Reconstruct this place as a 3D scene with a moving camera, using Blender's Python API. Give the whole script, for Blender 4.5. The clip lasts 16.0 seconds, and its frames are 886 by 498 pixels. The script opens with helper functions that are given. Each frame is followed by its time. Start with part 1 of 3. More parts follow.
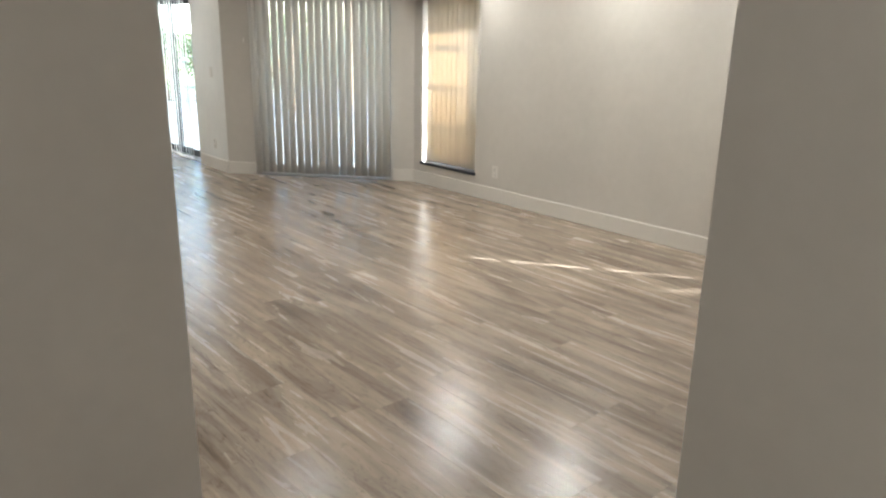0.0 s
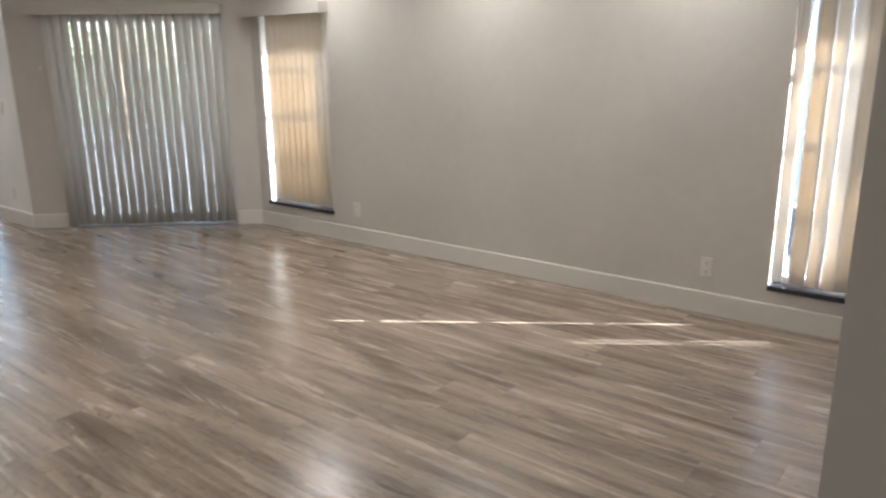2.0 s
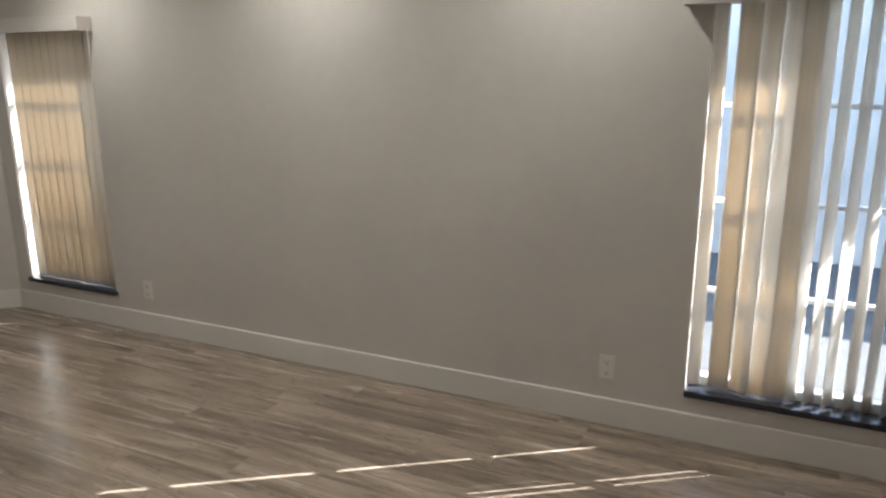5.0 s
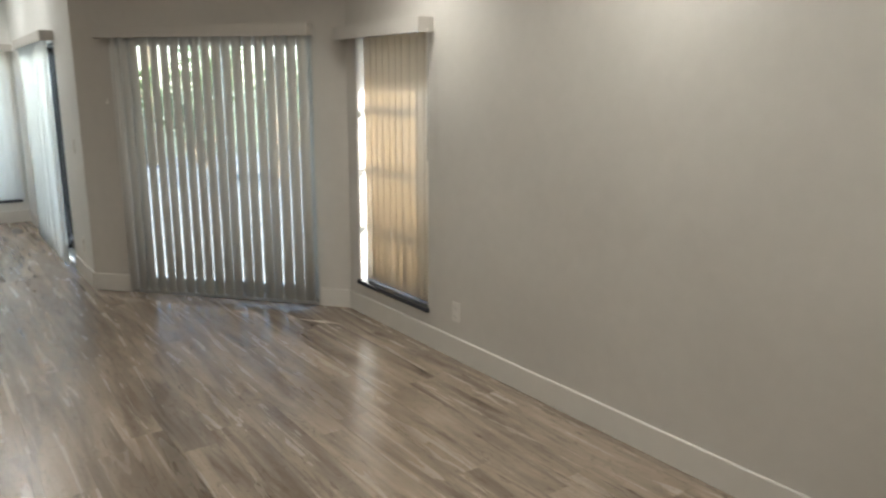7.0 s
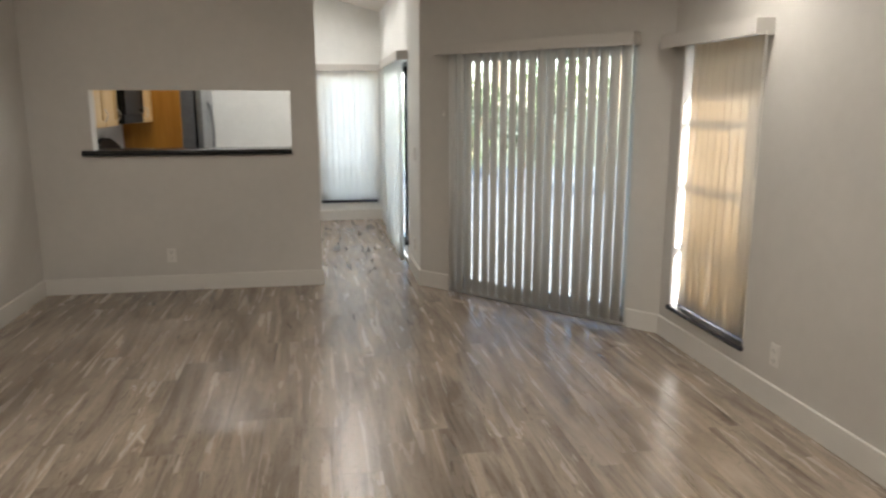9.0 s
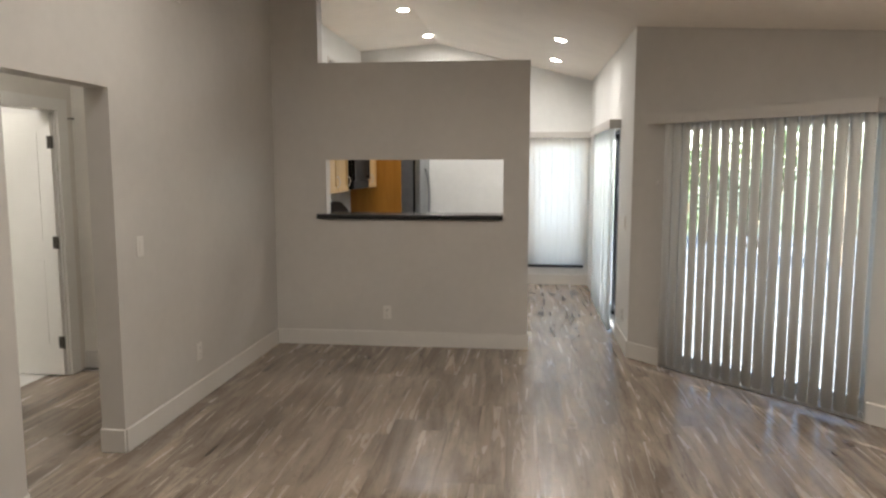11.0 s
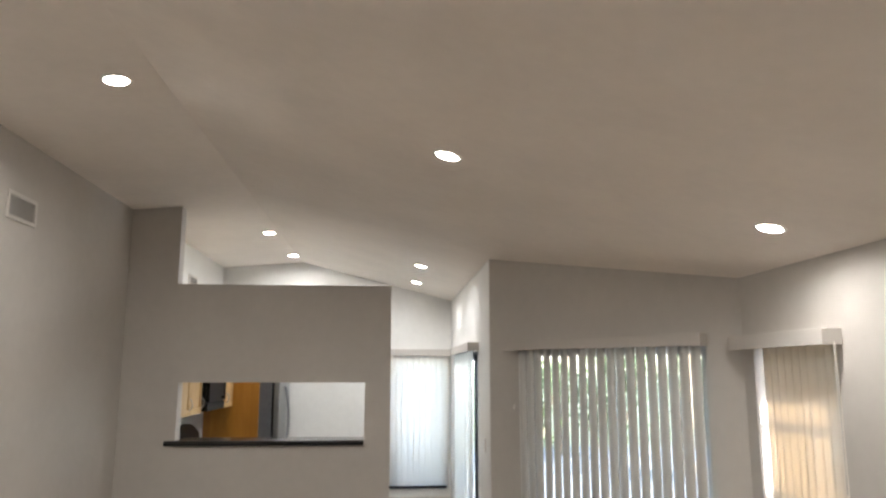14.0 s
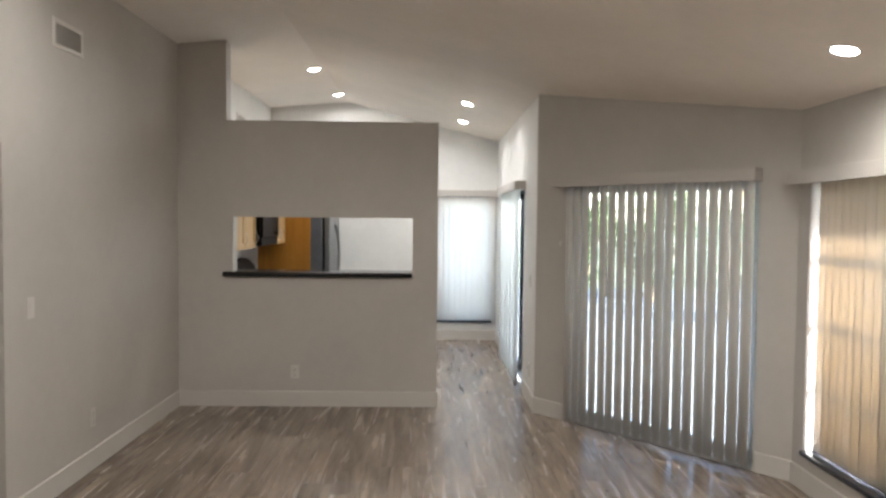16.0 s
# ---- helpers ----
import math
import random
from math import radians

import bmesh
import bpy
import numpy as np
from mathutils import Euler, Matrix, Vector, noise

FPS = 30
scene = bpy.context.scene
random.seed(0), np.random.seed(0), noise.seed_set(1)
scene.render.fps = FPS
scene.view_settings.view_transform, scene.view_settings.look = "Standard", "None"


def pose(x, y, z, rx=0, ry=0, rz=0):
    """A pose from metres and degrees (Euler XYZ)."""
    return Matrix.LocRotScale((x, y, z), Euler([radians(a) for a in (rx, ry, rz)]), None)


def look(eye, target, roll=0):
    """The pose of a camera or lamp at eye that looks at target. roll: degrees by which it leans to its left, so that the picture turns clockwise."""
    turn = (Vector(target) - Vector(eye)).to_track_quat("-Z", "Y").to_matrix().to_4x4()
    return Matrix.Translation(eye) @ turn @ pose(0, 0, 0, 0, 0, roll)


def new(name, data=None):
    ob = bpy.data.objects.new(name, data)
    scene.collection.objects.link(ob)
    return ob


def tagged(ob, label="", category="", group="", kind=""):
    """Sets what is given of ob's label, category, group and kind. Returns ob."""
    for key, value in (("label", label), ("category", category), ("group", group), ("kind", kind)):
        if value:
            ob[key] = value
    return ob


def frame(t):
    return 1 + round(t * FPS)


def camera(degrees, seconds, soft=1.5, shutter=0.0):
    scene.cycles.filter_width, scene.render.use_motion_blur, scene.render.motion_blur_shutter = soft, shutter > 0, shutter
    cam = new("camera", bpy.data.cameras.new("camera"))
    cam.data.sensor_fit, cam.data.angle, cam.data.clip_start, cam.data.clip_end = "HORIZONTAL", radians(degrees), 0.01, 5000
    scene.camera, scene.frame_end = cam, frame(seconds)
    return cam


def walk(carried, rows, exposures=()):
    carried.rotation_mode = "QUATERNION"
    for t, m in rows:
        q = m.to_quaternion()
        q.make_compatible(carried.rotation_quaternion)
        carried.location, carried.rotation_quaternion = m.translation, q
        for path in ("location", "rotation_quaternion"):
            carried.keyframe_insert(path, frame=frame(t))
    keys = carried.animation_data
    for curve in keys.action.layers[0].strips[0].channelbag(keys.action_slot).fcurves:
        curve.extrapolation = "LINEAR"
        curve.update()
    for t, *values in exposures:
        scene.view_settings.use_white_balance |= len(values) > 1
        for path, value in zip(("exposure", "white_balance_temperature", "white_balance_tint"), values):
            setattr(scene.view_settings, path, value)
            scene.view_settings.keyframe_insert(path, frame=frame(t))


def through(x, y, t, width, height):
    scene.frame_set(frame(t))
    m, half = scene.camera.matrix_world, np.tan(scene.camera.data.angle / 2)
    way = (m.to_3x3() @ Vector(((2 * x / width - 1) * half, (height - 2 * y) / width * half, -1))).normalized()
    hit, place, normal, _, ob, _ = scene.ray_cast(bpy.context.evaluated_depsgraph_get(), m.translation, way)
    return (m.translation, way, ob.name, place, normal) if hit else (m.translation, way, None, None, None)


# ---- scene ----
cam = camera(63.2, 16.0, soft=2.3, shutter=0.35)
PATH = [
    (0, (0.289, 0.117, 1.554), (1.534, 1.578, 0.993), 1.0),
    (0.5, (0.455, 0.228, 1.536), (1.717, 1.681, 0.991), 0.7),
    (1, (0.566, 0.432, 1.526), (1.895, 1.828, 0.995), 0.3),
    (1.5, (0.72, 0.622, 1.518), (2.128, 1.945, 1.0), -0.3),
    (2, (0.933, 0.757, 1.527), (2.444, 1.967, 1.022), -0.6),
    (2.5, (1.063, 0.905, 1.56), (2.702, 1.938, 1.063), -0.5),
    (3, (1.25, 1.07, 1.582), (3.007, 1.893, 1.098), -0.6),
    (3.2, (1.329, 1.119, 1.585), (3.132, 1.842, 1.111), -0.7),
    (5.3, (2.112, 1.52, 1.67), (3.829, 2.427, 1.194), 0.0),
    (5.5, (2.187, 1.567, 1.656), (3.85, 2.575, 1.187), 0.1),
    (6, (2.343, 1.66, 1.663), (3.851, 2.89, 1.204), 0.2),
    (6.5, (2.556, 1.727, 1.603), (3.888, 3.155, 1.167), 0.4),
    (7, (2.721, 1.853, 1.598), (3.874, 3.43, 1.167), 0.3),
    (7.5, (2.811, 1.928, 1.605), (3.779, 3.624, 1.177), 0.2),
    (8, (2.906, 1.944, 1.603), (3.668, 3.745, 1.182), 0.1),
    (8.5, (2.927, 1.932, 1.605), (3.476, 3.81, 1.193), -0.1),
    (9, (2.929, 1.928, 1.581), (3.26, 3.861, 1.185), -0.0),
    (9.5, (2.926, 1.914, 1.588), (3.045, 3.872, 1.198), -0.3),
    (10, (2.857, 1.91, 1.622), (2.778, 3.871, 1.236), -0.5),
    (10.2, (2.872, 1.908, 1.598), (2.702, 3.866, 1.229), -0.4),
    (12.3, (2.863, 1.869, 1.74), (2.631, 3.854, 1.821), 0.6),
    (12.5, (2.868, 1.859, 1.748), (2.692, 3.847, 1.874), 0.6),
    (13, (2.878, 1.853, 1.769), (2.82, 3.84, 1.989), 0.5),
    (13.5, (2.885, 1.836, 1.777), (2.933, 3.813, 2.074), 0.3),
    (14, (2.896, 1.823, 1.781), (3.046, 3.788, 2.118), 0.1),
    (14.5, (2.906, 1.809, 1.771), (3.119, 3.773, 2.083), -0.0),
    (15, (2.897, 1.822, 1.75), (3.112, 3.8, 1.955), -0.1),
    (15.5, (2.896, 1.845, 1.723), (3.051, 3.838, 1.794), 0.2),
    (16, (2.879, 1.852, 1.684), (2.909, 3.85, 1.602), 0.6),
]
# seconds, stops, kelvin, tint of the carried camera's own exposure
EXPOSURES = ((0.0, 3.54, 6120, 5), (0.5, 3.4, 6120, 7), (1.5, 3.26, 6020, 9), (2.5, 2.96, 6050, 10), (5.5, 2.52, 6180, 6), (6.0, 2.9, 6210, 5),
             (7.0, 2.86, 6180, 4), (9.0, 2.99, 6350, 8), (10.2, 3.0, 6450, 10), (12.3, 3.15, 6250, 10), (14.0, 3.17, 6150, 10), (16.0, 3.13, 6150, 10))
walk(cam, [(t, look(eye, target, roll)) for t, eye, target, roll in PATH], EXPOSURES)

# ---------- light ----------
SUN_AZ = math.atan2(-0.818, 0.575)          # where the sun stands, measured from +x towards +y
SUN_EL = radians(31.0)
world = bpy.data.worlds.new("world")
scene.world = world
world.use_nodes = True
wn = world.node_tree.nodes
sky = wn.new("ShaderNodeTexSky")
sky.sky_type = 'NISHITA'
sky.sun_disc = False
sky.sun_elevation = SUN_EL
sky.sun_rotation = math.pi / 2 - SUN_AZ
wn["Background"].inputs[1].default_value = 0.15
world.node_tree.links.new(sky.outputs[0], wn["Background"].inputs[0])
sun_data = bpy.data.lights.new("sun", 'SUN')
sun_data.energy = 5.0
sun_data.angle = radians(0.4)
sun_data.color = (1.0, 0.98, 0.95)
sun = new("sun", sun_data)
sun_dir = Vector((math.cos(SUN_AZ) * math.cos(SUN_EL), math.sin(SUN_AZ) * math.cos(SUN_EL), math.sin(SUN_EL)))
sun.matrix_world = look(Vector((6, 0, 4)) + sun_dir * 20, (6, 0, 4))

LAMP_W = 0.80
LAMP_COLOR = (1.0, 0.938, 0.858)


def ceil_z(x):
    return 3.29 - 0.25 * (x - 1.7) if x > 1.7 else 3.29 - 0.084 * (1.7 - x)


LIVING_LAMPS = [(1.476, 5.475), (3.20, 5.50), (4.83, 5.28), (1.476, 3.75), (3.20, 3.75), (4.83, 3.72), (3.20, 2.30), (4.83, 2.30)]
# Unseen lights added to brighten entry, hall and bathroom; lit walls suggest them.
UNSEEN_LAMPS = [(-0.5, -0.4), (-0.1, 5.6), (-1.45, 6.35)]
KITCHEN_LAMPS = [(1.59, 9.68), (1.65, 11.25), (3.24, 9.48), (3.25, 10.87)]


# ---------- materials ----------
def mat(name, base, rough=0.5, metal=0.0, spec=0.5):
    m = bpy.data.materials.new(name)
    m.use_nodes = True
    b = m.node_tree.nodes["Principled BSDF"]
    b.inputs["Base Color"].default_value = (*base, 1)
    b.inputs["Roughness"].default_value = rough
    b.inputs["Metallic"].default_value = metal
    b.inputs["Specular IOR Level"].default_value = spec
    return m, m.node_tree, b


def node(nt, kind, **inputs):
    n = nt.nodes.new(kind)
    for key, value in inputs.items():
        n.inputs[key.replace("_", " ")].default_value = value
    return n


def ramp(nt, stops):
    r = nt.nodes.new("ShaderNodeValToRGB")
    el = r.color_ramp.elements
    while len(el) < len(stops):
        el.new(0.5)
    for e, (p, c) in zip(el, stops):
        e.position = p
        e.color = (*c, 1)
    return r


def painted(name, base, rough=0.55, vary=0.06, bump=0.06, grain=260.0, spec=0.35):
    """Rolled wall paint: faint cloudy tone, orange-peel relief, uneven sheen."""
    m, nt, b = mat(name, base, rough, 0.0, spec)
    geo = nt.nodes.new("ShaderNodeNewGeometry")
    big = node(nt, "ShaderNodeTexNoise", Scale=1.3, Detail=4.0)
    mid = node(nt, "ShaderNodeTexNoise", Scale=14.0, Detail=5.0)
    fine = node(nt, "ShaderNodeTexNoise", Scale=grain, Detail=2.0)
    for n in (big, mid, fine):
        nt.links.new(geo.outputs["Position"], n.inputs["Vector"])
    add = nt.nodes.new("ShaderNodeMath")
    add.operation = 'MULTIPLY_ADD'
    add.inputs[1].default_value = 0.35
    nt.links.new(mid.outputs[0], add.inputs[0])
    nt.links.new(big.outputs[0], add.inputs[2])
    lo, hi = [tuple(max(0, c * f) for c in base) for f in (1 - vary, 1 + vary)]
    r = ramp(nt, [(0.45, lo), (0.9, hi)])
    nt.links.new(add.outputs[0], r.inputs[0])
    nt.links.new(r.outputs[0], b.inputs["Base Color"])
    bp = node(nt, "ShaderNodeBump", Strength=bump, Distance=0.004)
    nt.links.new(fine.outputs[0], bp.inputs["Height"])
    nt.links.new(bp.outputs[0], b.inputs["Normal"])
    return m


def wood_floor():
    """Grey-brown vinyl planks: long grain along y, each plank its own tone."""
    m, nt, b = mat("plank_vinyl", (0.3, 0.25, 0.2), 0.32, 0.0, 0.68)
    info = nt.nodes.new("ShaderNodeObjectInfo")
    geo = nt.nodes.new("ShaderNodeNewGeometry")
    shift = nt.nodes.new("ShaderNodeVectorMath")
    shift.operation = 'MULTIPLY_ADD'
    shift.inputs[1].default_value = (37.0, 91.0, 0.0)
    comb = nt.nodes.new("ShaderNodeCombineXYZ")
    for k in range(3):
        nt.links.new(info.outputs["Random"], comb.inputs[k])
    nt.links.new(comb.outputs[0], shift.inputs[0])
    nt.links.new(geo.outputs["Position"], shift.inputs[2])
    def grain(sx, sy, scale, detail, rough, distort):
        mp = nt.nodes.new("ShaderNodeMapping")
        mp.inputs["Scale"].default_value = (sx, sy, 1)
        nt.links.new(shift.outputs[0], mp.inputs["Vector"])
        n = node(nt, "ShaderNodeTexNoise", Scale=scale, Detail=detail, Roughness=rough, Distortion=distort)
        nt.links.new(mp.outputs[0], n.inputs["Vector"])
        return n
    broad = grain(6.5, 0.8, 1.0, 4.0, 0.58, 1.0)
    streak = grain(15.0, 1.1, 1.0, 6.0, 0.60, 1.0)
    fine = grain(150.0, 5.0, 1.0, 4.0, 0.7, 0.2)
    knots = grain(13.0, 5.0, 1.0, 6.0, 0.66, 3.6)
    cracks = grain(52.0, 3.2, 1.0, 4.0, 0.55, 1.6)
    r1 = ramp(nt, [(0.26, (0.121, 0.092, 0.068)), (0.43, (0.218, 0.173, 0.133)), (0.57, (0.315, 0.255, 0.200)), (0.76, (0.427, 0.352, 0.280))])
    nt.links.new(broad.outputs[0], r1.inputs[0])
    r2 = ramp(nt, [(0.28, (0.42, 0.385, 0.355)), (0.42, (0.86, 0.85, 0.835)), (0.55, (1.0, 1.0, 1.0)), (0.75, (1.05, 1.05, 1.045))])
    nt.links.new(streak.outputs[0], r2.inputs[0])
    r3 = ramp(nt, [(0.30, (0.62, 0.58, 0.55)), (0.46, (1, 1, 1))])
    nt.links.new(knots.outputs[0], r3.inputs[0])
    r4 = ramp(nt, [(0.3, (0.92, 0.92, 0.92)), (0.7, (1.05, 1.05, 1.05))])
    nt.links.new(fine.outputs[0], r4.inputs[0])
    tone = ramp(nt, [(0.0, (0.94, 0.935, 0.93)), (0.5, (1.0, 0.995, 0.99)), (1.0, (1.07, 1.065, 1.055))])
    nt.links.new(info.outputs["Random"], tone.inputs[0])
    col = r1.outputs[0]
    r5 = ramp(nt, [(0.285, (0.36, 0.31, 0.27)), (0.37, (1, 1, 1)), (0.60, (1, 1, 1)), (0.72, (1.0, 1.0, 1.0))])
    nt.links.new(cracks.outputs[0], r5.inputs[0])
    for r in (r2, r3, r4, r5, tone):
        mx = nt.nodes.new("ShaderNodeMix")
        mx.data_type = 'RGBA'
        mx.blend_type = 'MULTIPLY'
        mx.inputs[0].default_value = 1.0
        nt.links.new(col, mx.inputs[6])
        nt.links.new(r.outputs[0], mx.inputs[7])
        col = mx.outputs[2]
    nt.links.new(col, b.inputs["Base Color"])
    rr = nt.nodes.new("ShaderNodeMapRange")
    rr.inputs["To Min"].default_value = 0.22
    rr.inputs["To Max"].default_value = 0.31
    nt.links.new(streak.outputs[0], rr.inputs["Value"])
    nt.links.new(rr.outputs[0], b.inputs["Roughness"])
    bp = node(nt, "ShaderNodeBump", Strength=0.12, Distance=0.0015)
    nt.links.new(fine.outputs[0], bp.inputs["Height"])
    nt.links.new(bp.outputs[0], b.inputs["Normal"])
    return m


def slat_vinyl(name, through, share, base=(0.76, 0.745, 0.71)):
    """Off-white vinyl vane that lets some warm daylight through."""
    m, nt, b = mat(name, base, 0.36)
    tr = nt.nodes.new("ShaderNodeBsdfTranslucent")
    tr.inputs[0].default_value = (*through, 1)
    geo = nt.nodes.new("ShaderNodeNewGeometry")
    mp = nt.nodes.new("ShaderNodeMapping")
    mp.inputs["Scale"].default_value = (60, 60, 1.2)
    n = node(nt, "ShaderNodeTexNoise", Scale=1.0, Detail=3.0)
    nt.links.new(geo.outputs["Position"], mp.inputs[0])
    nt.links.new(mp.outputs[0], n.inputs["Vector"])
    r = ramp(nt, [(0.3, tuple(c * 0.95 for c in base)), (0.7, tuple(c * 1.05 for c in base))])
    nt.links.new(n.outputs[0], r.inputs[0])
    nt.links.new(r.outputs[0], b.inputs["Base Color"])
    mix = nt.nodes.new("ShaderNodeMixShader")
    mix.inputs[0].default_value = share
    nt.links.new(b.outputs[0], mix.inputs[1])
    nt.links.new(tr.outputs[0], mix.inputs[2])
    nt.links.new(mix.outputs[0], nt.nodes["Material Output"].inputs["Surface"])
    return m


def streaked(name, c0, c1, scale=(4, 4, 30), rough=0.4, bump=0.1, metal=0.0):
    """Two-tone material with noise drawn out along one axis (wood, brushed steel, granite)."""
    m, nt, b = mat(name, c0, rough, metal)
    geo = nt.nodes.new("ShaderNodeNewGeometry")
    mp = nt.nodes.new("ShaderNodeMapping")
    mp.inputs["Scale"].default_value = scale
    n = node(nt, "ShaderNodeTexNoise", Scale=1.0, Detail=7.0, Roughness=0.65, Distortion=0.6)
    nt.links.new(geo.outputs["Position"], mp.inputs[0])
    nt.links.new(mp.outputs[0], n.inputs["Vector"])
    r = ramp(nt, [(0.3, c0), (0.7, c1)])
    nt.links.new(n.outputs[0], r.inputs[0])
    nt.links.new(r.outputs[0], b.inputs["Base Color"])
    bp = node(nt, "ShaderNodeBump", Strength=bump, Distance=0.002)
    nt.links.new(n.outputs[0], bp.inputs["Height"])
    nt.links.new(bp.outputs[0], b.inputs["Normal"])
    return m


def leafy(name, c0, c1):
    m, nt, b = mat(name, c0, 0.5)
    geo = nt.nodes.new("ShaderNodeNewGeometry")
    r = ramp(nt, [(0.0, c0), (1.0, c1)])
    nt.links.new(geo.outputs["Random Per Island"], r.inputs[0])
    nt.links.new(r.outputs[0], b.inputs["Base Color"])
    tr = nt.nodes.new("ShaderNodeBsdfTranslucent")
    nt.links.new(r.outputs[0], tr.inputs[0])
    mix = nt.nodes.new("ShaderNodeMixShader")
    mix.inputs[0].default_value = 0.35
    nt.links.new(b.outputs[0], mix.inputs[1])
    nt.links.new(tr.outputs[0], mix.inputs[2])
    nt.links.new(mix.outputs[0], nt.nodes["Material Output"].inputs["Surface"])
    return m


WALL = painted("greige_wall_paint", (0.525, 0.496, 0.456))
CEIL = painted("ceiling_paint", (0.85, 0.795, 0.73), 0.75, 0.05, 0.10, 140.0, 0.25)
WHITE_WALL = painted("white_kitchen_paint", (0.74, 0.73, 0.70))
HALL_WALL = painted("cream_hall_paint", (0.74, 0.71, 0.65))
TRIM = painted("trim_paint", (0.61, 0.58, 0.535), 0.38, 0.04, 0.02, 90.0, 0.5)
DOOR_WHITE = painted("white_door_paint", (0.80, 0.79, 0.75), 0.35, 0.03, 0.02, 60.0, 0.5)
PLANK = wood_floor()
# One vinyl in copies: each blind's lit or shaded look is put into colour.
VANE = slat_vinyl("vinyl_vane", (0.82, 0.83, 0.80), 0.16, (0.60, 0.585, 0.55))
# Paler, more translucent copies stand in for strong daylight behind the nook blinds.
VANE_BACKLIT = slat_vinyl("backlit_white_vane", (0.98, 0.93, 0.87), 0.68)
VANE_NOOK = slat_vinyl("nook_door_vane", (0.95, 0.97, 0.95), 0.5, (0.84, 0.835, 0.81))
# The sun's orange glow on these blinds is put into the transmitted colour.
VANE_SUNLIT = slat_vinyl("sunlit_vane", (1.0, 0.79, 0.52), 0.17, (0.82, 0.805, 0.77))
VALANCE = painted("valance_vinyl", (0.51, 0.48, 0.44), 0.4, 0.03, 0.02, 60.0, 0.5)
PLASTIC = painted("white_plastic", (0.64, 0.61, 0.565), 0.35, 0.02, 0.01, 60.0, 0.5)
# Near-black colour in place of the shade inside outlet slots and the vent ducts.
DARK_SLOT = mat("dark_slot", (0.03, 0.03, 0.03), 0.6)[0]
BRONZE = streaked("bronze_aluminium", (0.018, 0.02, 0.024), (0.035, 0.038, 0.042), (8, 8, 8), 0.35, 0.02, 0.6)
WHITE_FRAME = painted("white_window_frame", (0.76, 0.76, 0.75), 0.35, 0.02, 0.01, 60.0, 0.5)
SILL_STONE = streaked("dark_granite_sill", (0.014, 0.015, 0.022), (0.05, 0.052, 0.065), (90, 90, 90), 0.22, 0.03)
GRANITE = streaked("black_granite", (0.002, 0.002, 0.0025), (0.009, 0.0085, 0.0085), (110, 110, 110), 0.22, 0.02)
MAPLE = streaked("maple_cabinet", (0.46, 0.29, 0.12), (0.60, 0.42, 0.21), (22, 22, 1.6), 0.38, 0.05)
HONEY = streaked("honey_wood_panel", (0.31, 0.125, 0.012), (0.41, 0.185, 0.026), (18, 18, 1.4), 0.35, 0.05)
STEEL = streaked("brushed_steel", (0.24, 0.25, 0.26), (0.34, 0.35, 0.36), (3, 3, 160), 0.30, 0.03, 0.9)
DARK_STEEL = streaked("grey_fridge_side", (0.10, 0.105, 0.115), (0.14, 0.145, 0.155), (30, 30, 30), 0.4, 0.03, 0.2)
BLACK_GLOSS = mat("black_appliance_gloss", (0.003, 0.003, 0.0035), 0.35, 0.0, 0.16)[0]
BLACK_MATT = mat("black_appliance_matt", (0.004, 0.004, 0.0045), 0.5, 0.0, 0.2)[0]
HINGE = streaked("oil_bronze_hinge", (0.05, 0.045, 0.038), (0.10, 0.09, 0.075), (60, 60, 60), 0.4, 0.02, 0.8)
TILE = streaked("white_floor_tile", (0.66, 0.65, 0.62), (0.74, 0.73, 0.70), (5, 5, 5), 0.25, 0.02)
GROUT = mat("tile_grout", (0.45, 0.43, 0.40), 0.9)[0]
LAWN = streaked("lawn", (0.075, 0.085, 0.045), (0.12, 0.13, 0.07), (9, 9, 9), 0.95, 0.5)
PATIO = painted("weathered_patio_concrete", (0.155, 0.158, 0.158), 0.85, 0.16, 0.3, 60.0, 0.2)
PATH_SLAB = painted("dark_path_concrete", (0.12, 0.12, 0.118), 0.85, 0.16, 0.3, 60.0, 0.2)
PALE_STUCCO = painted("pale_stucco", (0.50, 0.51, 0.52), 0.9, 0.10, 0.5, 120.0, 0.2)
STUCCO = painted("tan_stucco", (0.52, 0.42, 0.27), 0.9, 0.10, 0.5, 120.0, 0.2)
ROOFING = painted("roof_shingle", (0.10, 0.09, 0.085), 0.9, 0.25, 0.4, 80.0, 0.2)
BARK = streaked("palm_bark", (0.14, 0.105, 0.07), (0.28, 0.22, 0.15), (6, 6, 26), 0.9, 0.6)
LEAF = leafy("hedge_leaf", (0.06, 0.10, 0.03), (0.15, 0.20, 0.08))
FROND = leafy("palm_frond", (0.05, 0.11, 0.02), (0.14, 0.22, 0.05))
GLASS, gnt, gb = mat("window_glass", (1, 1, 1), 0.0)
gb.inputs["Transmission Weight"].default_value = 1.0
gb.inputs["IOR"].default_value = 1.02
GLOW, glnt, glb = mat("lamp_diffuser", (0.9, 0.9, 0.9), 0.5)
glb.inputs["Emission Color"].default_value = (*LAMP_COLOR, 1)
glb.inputs["Emission Strength"].default_value = 14.0


# ---------- mesh helpers ----------
def mesh_ob(name, bm, material, parent=None):
    me = bpy.data.meshes.new(name)
    bmesh.ops.recalc_face_normals(bm, faces=bm.faces)
    bm.to_mesh(me)
    bm.free()
    for m in (material if isinstance(material, (list, tuple)) else [material]):
        me.materials.append(m)
    ob = new(name, me)
    if parent is not None:
        ob.parent = parent
    return ob


def part(name, bm, material, parent, label=""):
    return tagged(mesh_ob(name, bm, material, parent), label)


